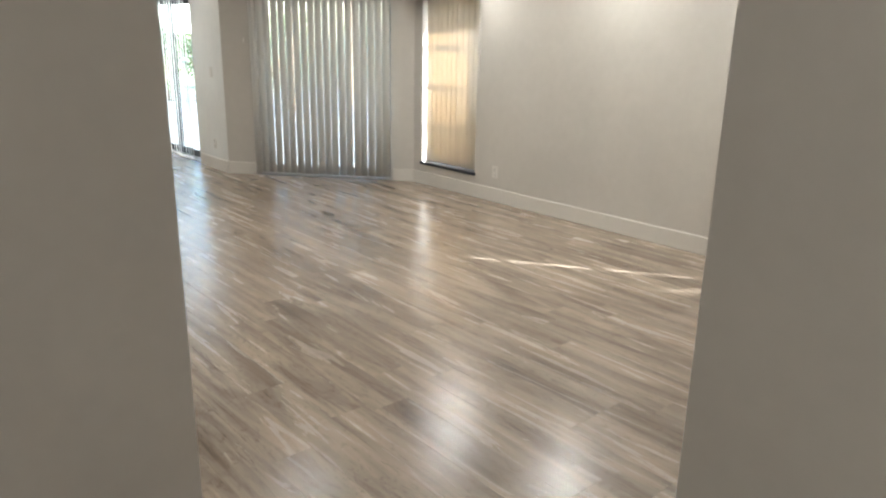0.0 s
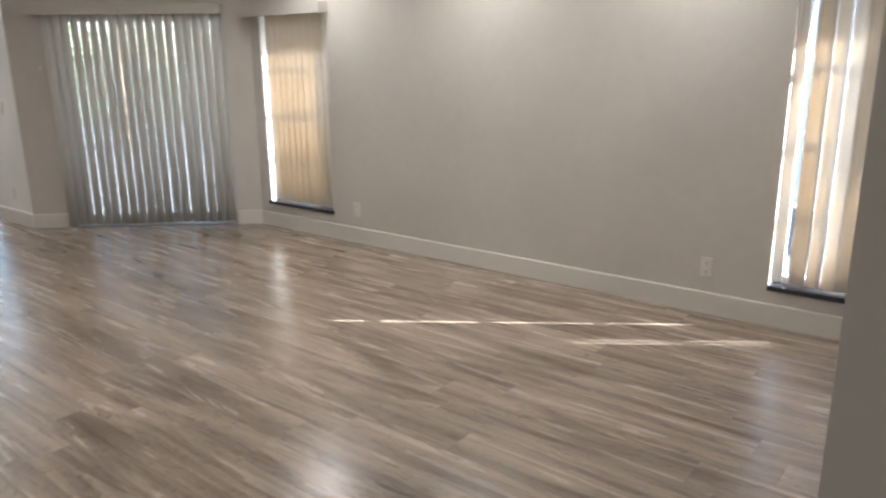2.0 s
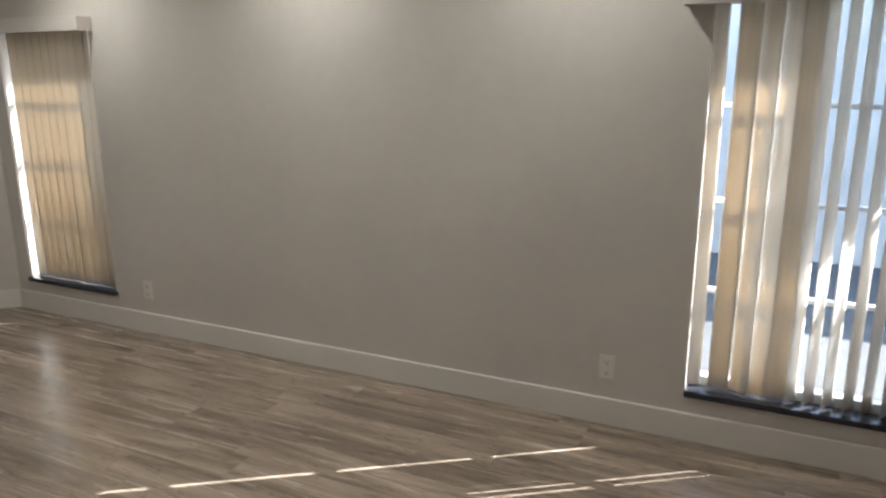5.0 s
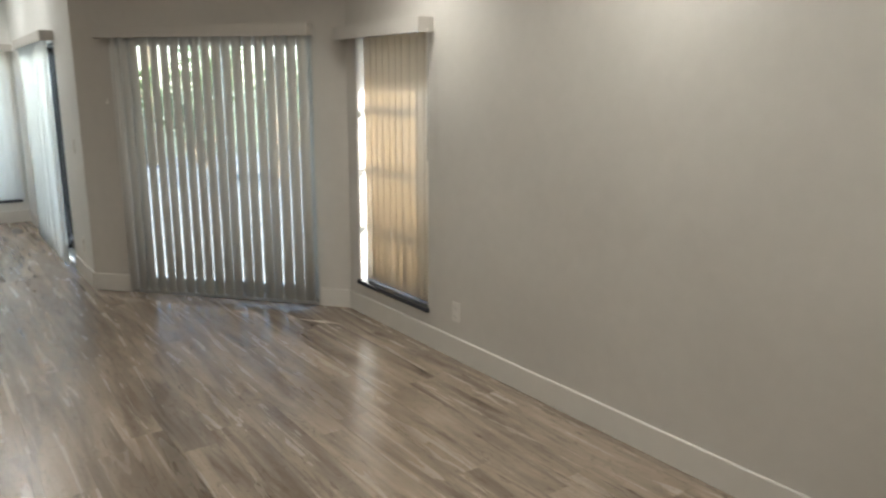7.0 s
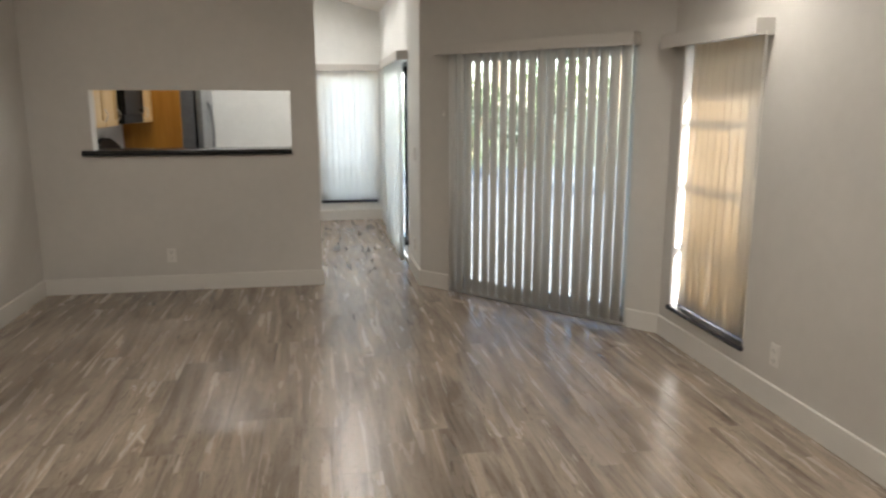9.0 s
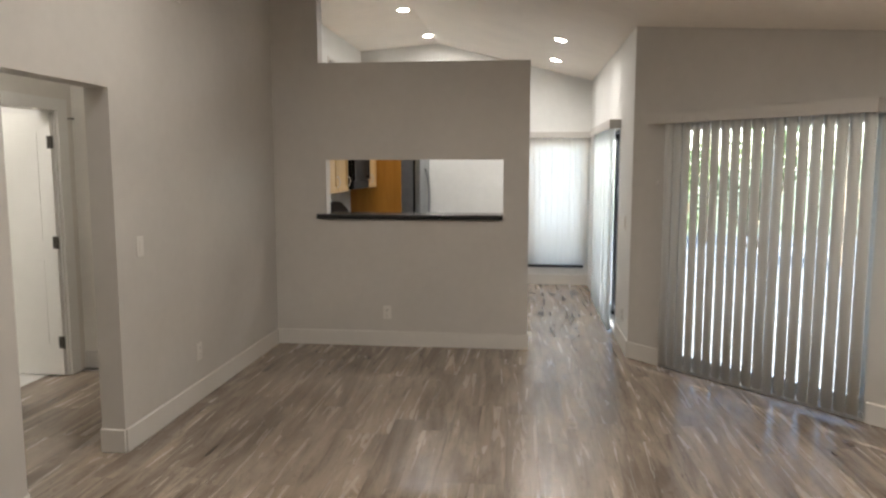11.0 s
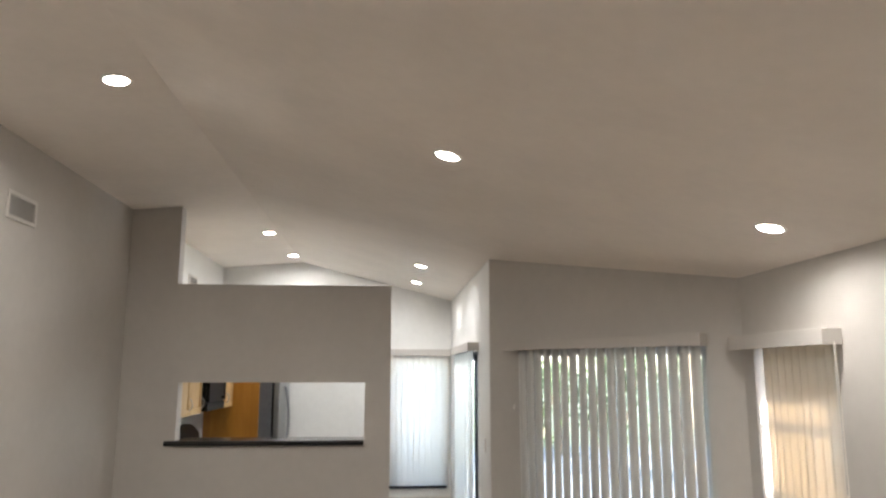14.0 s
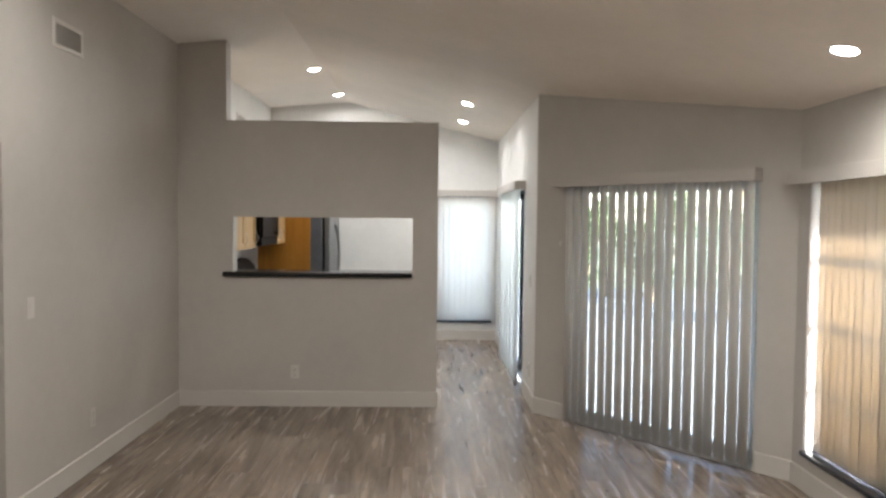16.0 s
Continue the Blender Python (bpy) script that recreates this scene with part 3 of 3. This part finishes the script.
hook_at = DIAG0 + DD * 1.93
hook = thing("wall_hook", (0, 0, 0), "small white hook on the wall", "hook")
hook.matrix_world = pose(hook_at.x, hook_at.y, 1.50, 0, 0, ang_d)
part("plate", boxes((-0.007, -0.004, -0.02, 0.007, 0, 0.02), bevel=0.002), PLASTIC, hook)
part("peg", boxes((-0.004, -0.02, -0.018, 0.004, -0.004, -0.010), (-0.004, -0.02, -0.010, 0.004, -0.015, 0.0), bevel=0.001), PLASTIC, hook)

# ---------- pass-through ledge ----------
ledge = thing("counter_ledge", (1.03, YP, 1.163), "polished black granite ledge of the pass-through", "counter")
part("slab", boxes((0, -0.045, 0, 1.674, 0.0, 0.042), bevel=0.008), GRANITE, ledge)
part("inner_slab", boxes((0.0825, 0.0, 0.0, 1.6735, 0.30, 0.042), bevel=0.004), GRANITE, ledge)

# ---------- kitchen ----------
XK = XW + 0.105          # face of the kitchen backing wall
def cabinet(y0, y1, z0, z1, depth, doors, label, material):
    e = thing("wall_cabinet", (XK + 0.002, y0, z0), label, "cabinet", "kitchen wall cabinets")
    w, h = y1 - y0, z1 - z0
    part("body", boxes((0, 0, 0, depth - 0.02, w, h), bevel=0.003), material, e)
    for k in range(doors):
        a, b = w * k / doors + 0.003, w * (k + 1) / doors - 0.003
        d = part("door", boxes((depth - 0.019, a, 0.003, depth, a + 0.06, h - 0.003), (depth - 0.019, b - 0.06, 0.003, depth, b, h - 0.003), (depth - 0.019, a + 0.06, 0.003, depth, b - 0.06, 0.063), (depth - 0.019, a + 0.06, h - 0.063, depth, b - 0.06, h - 0.003), (depth - 0.019, a + 0.06, 0.063, depth - 0.009, b - 0.06, h - 0.063), bevel=0.002), material, e)
        if h > 0.5:
            hy = b - 0.03 if (k == 0 and doors == 2) or doors == 1 else a + 0.03
            bm = bmesh.new()
            pts = [Vector((depth + 0.030 * math.sin(math.pi * i / 8) ** 0.7, hy, 0.05 + 0.115 * i / 8)) for i in range(9)]
            for p, q in zip(pts, pts[1:]):
                prism([(-0.0035, -0.0035), (0.0035, -0.0035), (0.0035, 0.0035), (-0.0035, 0.0035)], p, q, Vector((0, 1, 0)), bm)
            part("handle", bm, streak_alu, d, "arched nickel pull")
    return e


cabinet(8.44, 8.86, 1.37, 2.15, 0.33, 1, "light maple wall cabinet with a panelled door", MAPLE)
cabinet(8.865, 9.285, 1.37, 2.15, 0.33, 1, "light maple wall cabinet with a panelled door", MAPLE)
cabinet(10.055, 10.74, 1.378, 2.15, 0.33, 2, "maple wall cabinet between the microwave and the tall panel", MAPLE)
cabinet(9.29, 10.05, 1.82, 2.15, 0.33, 2, "short maple cabinet over the microwave", MAPLE)

mw = thing("microwave", (XK + 0.002, 9.29, 1.388), "black over-the-range microwave under a cabinet", "microwave")
part("body", boxes((0, 0, 0, 0.37, 0.76, 0.428), bevel=0.004), BLACK_MATT, mw)
mwd = part("door", boxes((0.37, 0.003, 0.09, 0.40, 0.57, 0.425), bevel=0.006), BLACK_GLOSS, mw, "glossy black glass door")
part("handle", boxes((0.40, 0.535, 0.12, 0.425, 0.553, 0.14), (0.40, 0.535, 0.37, 0.425, 0.553, 0.39), (0.425, 0.532, 0.11, 0.437, 0.556, 0.40), bevel=0.003), BLACK_MATT, mwd)
part("control_panel", boxes((0.37, 0.575, 0.09, 0.398, 0.757, 0.425), bevel=0.004), BLACK_GLOSS, mw)
part("vent_strip", boxes((0.37, 0.003, 0.003, 0.385, 0.757, 0.085), bevel=0.002), BLACK_MATT, mw)

rg = thing("range", (XK + 0.03, 9.33, 0), "black freestanding cooker with a curved control backguard", "cooker")
part("body", boxes((0, 0.002, 0.05, 0.62, 0.918, 0.90), bevel=0.006), BLACK_MATT, rg)
part("cooktop", boxes((0, 0, 0.90, 0.65, 0.92, 0.92), bevel=0.006), BLACK_GLOSS, rg)
part("oven_door", boxes((0.62, 0.02, 0.22, 0.655, 0.90, 0.80), bevel=0.008), BLACK_GLOSS, rg)
for fx in (0.05, 0.55):
    for fy in (0.06, 0.86):
        part("foot", cyl(0.02, 0.05, (fx, fy, 0.025), seg=12), BLACK_MATT, rg)
bm = bmesh.new()
arch = [(0.0, 0.0)] + [(0.92 * k / 16, 0.20 + 0.12 * math.sin(math.pi * k / 16)) for k in range(17)] + [(0.92, 0.0)]
a = [bm.verts.new((0.0, y, 0.92 + z)) for y, z in arch]
b = [bm.verts.new((0.075 - 0.03 * (z / 0.32), y, 0.92 + z)) for y, z in arch]
for k in range(len(arch)):
    bm.faces.new((a[k], a[(k + 1) % len(arch)], b[(k + 1) % len(arch)], b[k]))
bm.faces.new(a[::-1])
bm.faces.new(b)
bg = part("backguard", bm, BLACK_MATT, rg, "curved glossy black backguard")
for ky in (0.09, 0.19, 0.73, 0.83):
    part("knob", cyl(0.024, 0.03, (0.068, ky, 0.92 + 0.085), (0, 90, 0), seg=20, r2=0.020), BLACK_MATT, bg)
part("display", boxes((0.055, 0.34, 0.92 + 0.09, 0.064, 0.58, 0.92 + 0.16), bevel=0.002), BLACK_GLOSS, bg)

bs = mesh_ob("trim_backsplash", boxes((XW, YP + 0.14, 0.0, XK, 10.74, 2.15)), streaked("grey_backsplash", (0.42, 0.42, 0.42), (0.52, 0.52, 0.52), (9, 9, 9), 0.3, 0.02))
tagged(bs, "plain grey backing wall behind the cabinets", "backsplash", kind="structure")

pnl = thing("end_panel", (XW + 0.002, 10.75, 0), "tall honey-coloured wood panel beside the refrigerator", "panel")
part("board", boxes((0, 0, 0, 0.745, 0.022, 2.15), bevel=0.002), HONEY, pnl)

fr = thing("refrigerator", (XW + 0.03, 10.79, 0), "stainless steel refrigerator with grey sides and curved handles", "refrigerator")
part("body", boxes((0, 0, 0.03, 0.858, 0.90, 1.76), bevel=0.006), DARK_STEEL, fr, "dark grey metal sides")
part("gasket", boxes((0.858, 0.012, 0.05, 0.885, 0.888, 1.745), bevel=0.002), BLACK_MATT, fr, "dark rubber door gasket")
for fy in (0.06, 0.84):
    for fx in (0.06, 0.72):
        part("foot", cyl(0.02, 0.03, (fx, fy, 0.015), seg=10), BLACK_MATT, fr)
for k, (a, b, hy) in enumerate(((0.003, 0.447, 0.405), (0.453, 0.897, 0.495))):
    d = part("door", boxes((0.885, a, 0.62, 0.95, b, 1.75), bevel=0.012), STEEL, fr, "brushed steel door")
    bm = bmesh.new()
    pts = [Vector((0.95 + 0.055 * math.sin(math.pi * i / 12) ** 0.6, hy, 0.80 + 0.80 * i / 12)) for i in range(13)]
    for p, q in zip(pts, pts[1:]):
        prism([(-0.009, -0.009), (0.009, -0.009), (0.009, 0.009), (-0.009, 0.009)], p, q, Vector((0, 1, 0)), bm)
    part("handle", bm, STEEL, d, "curved bar handle")
part("freezer_drawer", boxes((0.885, 0.003, 0.05, 0.95, 0.897, 0.61), bevel=0.012), STEEL, fr, "brushed steel drawer")

# ---------- hall door ----------
door = thing("door_3", (-0.665, 7.06, 0.012), "white panelled interior door standing open on dark hinges", "door")
door["kind"] = "structure"
part("leaf", boxes((-0.74, -0.035, 0, 0.0, 0.0, 2.02), bevel=0.002), DOOR_WHITE, door)
for x0, x1, z0, z1 in ((-0.63, -0.11, 0.25, 0.90), (-0.63, -0.11, 1.05, 1.88)):
    part("panel", boxes((x0, -0.039, z0, x1, -0.035, z1), bevel=0.0015), DOOR_WHITE, door)
for z in (0.26, 1.04, 1.80):
    h = part("hinge", cyl(0.008, 0.095, (0.012, -0.040, z), seg=12), HINGE, door, "dark bronze hinge")
    part("hinge_leaf", boxes((-0.03, -0.0385, z - 0.047, 0.012, -0.0355, z + 0.047)), HINGE, h)
cas = mesh_ob("trim_door_casing", boxes((-0.65, 7.078, 0, -0.632, 7.195, 2.14), (-0.65, 6.215, 0, -0.632, 6.305, 2.14), (-0.65, 6.305, 2.05, -0.632, 7.078, 2.14), (-0.77, 7.063, 0, -0.65, 7.0785, 2.05), bevel=0.003), DOOR_WHITE)
tagged(cas, "white painted door casing in the hall", "door casing", kind="structure")
stop = thing("door_catch", (-0.65, 7.215, 2.0), "small dark catch beside the door casing", "catch")
part("bar", boxes((0, 0.0, -0.006, 0.03, 0.05, 0.006), bevel=0.002), HINGE, stop)

# ---------- outdoors ----------
g = bmesh.new()
bmesh.ops.create_grid(g, x_segments=40, y_segments=40, size=300)
tagged(mesh_ob("ground", g, LAWN), "green lawn around the house", "ground", kind="structure").location.z = -0.10
tagged(mesh_ob("pavement_patio", boxes((3.95, 6.3, -0.12, 12.5, 20.0, -0.03), bevel=0.01), PATIO), "weathered concrete patio outside the sliding doors", "patio", kind="structure")
tagged(mesh_ob("pavement_terrace", boxes((-3.0, 12.2, -0.12, 3.94, 20.0, -0.03), bevel=0.01), PATIO), "weathered concrete terrace behind the kitchen", "patio", kind="structure")
tagged(mesh_ob("trim_garden_wall", boxes((12.6, 5.0, -0.12, 12.8, 20.0, 0.42), bevel=0.01), STUCCO), "low tan stucco garden wall", "garden wall", kind="structure")
# Unseen wall, added to block bright sky behind the gaps of window_2's blind.
tagged(mesh_ob("trim_backdrop_wall", boxes((9.4, -8.0, -0.12, 9.6, 4.8, 2.3), bevel=0.01), PALE_STUCCO), "pale backdrop wall added beside the path", "boundary wall", kind="structure")
tagged(mesh_ob("pavement_path", boxes((5.60, -8.0, -0.12, 9.3, 6.2, -0.05), bevel=0.01), PATH_SLAB), "dark weathered concrete side path along the house", "path", kind="structure")


def hedge(at, size, n, seed, label, low=0.25, high=0.8, spread=0.5, stems=16, thick=0.012):
    """A shrub of many small leaves on short stems, with an uneven outline."""
    rnd = random.Random(seed)
    e = thing("shrub", at, label, "shrub", "garden shrubs")
    sx, sy, sz = size
    verts, faces = [], []
    blobs = [(rnd.uniform(-0.6, 0.6) * sx, rnd.uniform(-0.6, 0.6) * sy, rnd.uniform(low, high) * sz, rnd.uniform(0.25, 0.5)) for _ in range(16)]
    for _ in range(n):
        bx, by, bz, br = rnd.choice(blobs)
        d = Vector((rnd.gauss(0, 1), rnd.gauss(0, 1), rnd.gauss(0, 1))).normalized() * br * rnd.uniform(0.5, 1.1)
        p = Vector((bx + d.x * sx, by + d.y * sy, max(0.03, bz + d.z * sz * spread)))
        m = Euler((rnd.uniform(0, 6.3), rnd.uniform(0, 6.3), rnd.uniform(0, 6.3))).to_matrix()
        s = rnd.uniform(0.035, 0.075)
        k = len(verts)
        verts += [tuple(p + m @ Vector(v) * s) for v in ((0, -1, 0), (0.42, 0, 0.1), (0, 1, 0), (-0.42, 0, 0.1))]
        faces.append((k, k + 1, k + 2, k + 3))
    me = bpy.data.meshes.new("leaves")
    me.from_pydata(verts, [], faces)
    me.materials.append(LEAF)
    lv = new("leaves", me)
    lv.parent = e
    bm = bmesh.new()
    for bx, by, bz, br in blobs[:stems]:
        p, q = Vector((bx * 0.2, by * 0.2, 0)), Vector((bx, by, bz))
        prism([(-thick, -thick), (thick, -thick), (thick, thick), (-thick, thick)], p, q, Vector((1, 0, 0)).cross(q - p).normalized(), bm)
    part("stems", bm, BARK, e)
    return e


def palm(at, h, seed, fronds=22, reach=1.7):
    rnd = random.Random(seed)
    e = thing("palm_tree", at, "palm tree with arching green fronds", "palm tree", "palms in the garden")
    bm = bmesh.new()
    rings, n = [], 12
    for i in range(15):
        t = i / 14
        r = 0.13 - 0.05 * t + (0.012 if i % 2 else 0)
        rings.append([bm.verts.new((r * math.cos(6.2832 * k / n) + 0.15 * t * t, r * math.sin(6.2832 * k / n), h * t)) for k in range(n)])
    for a, b in zip(rings, rings[1:]):
        for k in range(n):
            bm.faces.new((a[k], a[(k + 1) % n], b[(k + 1) % n], b[k]))
    bm.faces.new(rings[-1])
    part("trunk", bm, BARK, e)
    verts, faces = [], []
    for f in range(fronds):
        az = f * 2.4 + rnd.uniform(-0.2, 0.2)
        lift = rnd.uniform(-0.15, 1.0)
        ln = reach * rnd.uniform(0.8, 1.15)
        prev = None
        for i in range(22):
            t = i / 21
            rad = ln * t * math.cos(lift * (1 - t))
            z = h + ln * (math.sin(lift) * t - 0.75 * t * t)
            p = Vector((0.15 + rad * math.cos(az), rad * math.sin(az), z))
            if i > 2:
                for side in (-1, 1):
                    dirv = (Vector((-math.sin(az), math.cos(az), 0)) * side + Vector((math.cos(az), math.sin(az), -0.5)) * 0.7).normalized()
                    ll = 0.42 * math.sin(math.pi * min(1, t * 0.85 + 0.12)) * rnd.uniform(0.85, 1.1)
                    w = Vector((math.cos(az), math.sin(az), 0)) * 0.016
                    k = len(verts)
                    verts += [tuple(p - w), tuple(p + w), tuple(p + dirv * ll + Vector((0, 0, -0.10 * ll)))]
                    faces.append((k, k + 1, k + 2))
            if prev is not None:
                k = len(verts)
                up = Vector((0, 0, 0.012))
                verts += [tuple(prev - up), tuple(p - up), tuple(p + up), tuple(prev + up)]
                faces.append((k, k + 1, k + 2, k + 3))
            prev = p
    me = bpy.data.meshes.new("crown")
    me.from_pydata(verts, [], faces)
    me.materials.append(FROND)
    c = new("crown", me)
    c.parent = e
    return e


palm((8.2, 14.6, -0.03), 2.6, 3)
palm((10.2, 15.4, -0.03), 3.1, 5)
palm((10.4, 10.6, -0.03), 3.2, 8)
palm((6.9, 18.4, -0.03), 2.8, 9)
for k, (x, y, s, n) in enumerate([(14.2, 12.6, (1.3, 1.6, 2.0), 2300), (11.6, 21.4, (1.8, 1.2, 2.6), 2300), (15.4, 16.4, (1.2, 1.8, 2.6), 2300), (13.8, 9.6, (1.0, 1.5, 2.2), 2300), (14.4, 14.7, (1.1, 1.5, 2.3), 2300), (13.6, 18.8, (1.2, 1.6, 2.4), 2300), (5.7, 16.2, (0.9, 0.8, 2.3), 2300), (7.6, 17.2, (1.0, 0.8, 2.5), 2300)]):
    hedge((x, y, -0.1 if x > 12.8 or y > 20 else -0.03), s, n, 20 + k, "dense green garden shrub beyond the patio")
# Unseen tree, added so its crown shades the upper right of window_2's blind.
hedge((6.13, 0.02, -0.05), (0.22, 0.20, 3.2), 4200, 43, "slim tree with a leafy crown, added to shade the sunny window", 0.62, 0.95, 0.16, 3, 0.009)

# ---------- area lamps added in place of skylight at the nook window and door ---
nook_fill = bpy.data.lights.new("nook_window_fill", 'AREA')
nook_fill.shape, nook_fill.size, nook_fill.size_y = 'RECTANGLE', 0.72, 1.66
nook_fill.energy, nook_fill.color = 0.36, (0.86, 0.94, 1.0)
new("nook_window_fill", nook_fill).matrix_world = pose(3.325, YN + 0.26, 1.14, -90, 0, 0)

# Second added lamp, high outside the nook door, brightens its vanes and the floor.
door_fill = bpy.data.lights.new("nook_door_fill", 'AREA')
door_fill.shape, door_fill.size, door_fill.size_y = 'RECTANGLE', 0.40, 1.66
door_fill.energy, door_fill.color = 1.1, (0.86, 0.94, 1.0)
new("nook_door_fill", door_fill).matrix_world = pose(XN + 0.24, 9.83, 1.74, 0, 62, 0)

# ---------- eaves ----------
eave = bmesh.new()
EAVE = 0.62
edge = [Vector((XE + 0.13, -1.8)), Vector((XE + 0.13, DIAG0.y + 0.05)), Vector((XN + 0.14, DIAG1.y + 0.05)), Vector((XN + 0.14, YN + 0.75))]
out = [edge[0] + Vector((EAVE - 0.13, 0)), Vector((XE + EAVE, DIAG0.y + 0.30)), Vector((XN + EAVE, DIAG1.y + 0.30)), edge[3] + Vector((EAVE - 0.13, 0))]
rows = []
for ring, lift in ((edge, 0.0), (out, 0.0), (out, 0.14), (edge, 0.14)):
    rows.append([eave.verts.new((p.x, p.y, 2.35 - 0.25 * max(0.0, p.x - XE - 0.13) + lift)) for p in ring])
for r0, r1 in zip(rows, rows[1:] + rows[:1]):
    for k in range(3):
        eave.faces.new((r0[k], r0[k + 1], r1[k + 1], r1[k]))
for k in (0, 3):
    eave.faces.new([r[k] for r in rows])
bmesh.ops.recalc_face_normals(eave, faces=eave.faces)
tagged(mesh_ob("roof_eave", eave, ROOFING), "dark roof eave over the windows and patio door", "roof eave", kind="structure")

# ---------- floor ----------
sub = mesh_ob("floor_slab", boxes((-2.7, -1.72, -0.09, 1.76, 12.06, -0.012), (1.76, 0.74, -0.09, 3.9, 12.06, -0.012), (3.9, 0.74, -0.09, 5.40, 6.6, -0.012)), GROUT)
tagged(sub, "bare slab under the floor covering", "floor", kind="structure")
floor = tagged(new("floor"), "grey-brown wood-look plank floor", "floor", kind="structure")


def plank_mesh(w, l):
    """A plank with eased top edges, its top at z = 0."""
    c, h = 0.0007, 0.011
    g = 0.0002
    x0, x1, y0, y1 = g, w - g, g, l - g
    verts = [(x0, y0, -h), (x1, y0, -h), (x1, y1, -h), (x0, y1, -h), (x0, y0, -c), (x1, y0, -c), (x1, y1, -c), (x0, y1, -c),
             (x0 + c, y0 + c, 0), (x1 - c, y0 + c, 0), (x1 - c, y1 - c, 0), (x0 + c, y1 - c, 0)]
    faces = [(8, 9, 10, 11)]
    for lo in (0, 4):
        for k in range(4):
            faces.append((lo + k, lo + (k + 1) % 4, lo + 4 + (k + 1) % 4, lo + 4 + k))
    me = bpy.data.meshes.new("plank")
    me.from_pydata(verts, [], faces)
    me.materials.append(PLANK)
    return me


PW, PL = 0.181, 1.22
full = plank_mesh(PW, PL)
rnd = random.Random(7)
x = -2.09
row = 0
while x < XE + 0.02:
    if x + PW < -0.70:
        spans = [(-1.6, 2.06)]
    elif x + PW < XW:
        spans = [(-1.6, 2.06), (2.9, 7.2)]
    elif x + PW < 1.70:
        spans = [(-1.6, YN)]
    elif x < XN:
        spans = [(YS - 0.02, YN)]
    else:
        spans = [(YS - 0.02, DIAG0.y + (XE - x) * (DIAG1.y - DIAG0.y) / (XE - XN))]
    w = min(PW, XE + 0.03 - x)
    for s0, s1 in spans:
        y = s0 - rnd.uniform(0.1, PL - 0.1)
        while y < s1 - 0.02:
            a, b = max(y, s0), min(y + PL, s1)
            if b - a > 0.02:
                me = full if (b - a > PL - 1e-4 and w == PW) else plank_mesh(w, b - a)
                o = new("plank", me)
                o.parent = floor
                o.location = (x, a, 0)
            y += PL
    x += PW
bath = tagged(new("floor_bathroom"), "white square tile floor", "floor", kind="structure")
tm = bpy.data.meshes.new("tile")
bm = boxes((0.002, 0.002, -0.011, 0.303, 0.303, 0.0), bevel=0.0015)
bm.to_mesh(tm)
bm.free()
tm.materials.append(TILE)
for i in range(6):
    for k in range(8):
        o = new("tile", tm)
        o.parent = bath
        o.location = (-0.825 - 0.305 * (i + 1), 5.3 + 0.305 * k, 0.0)
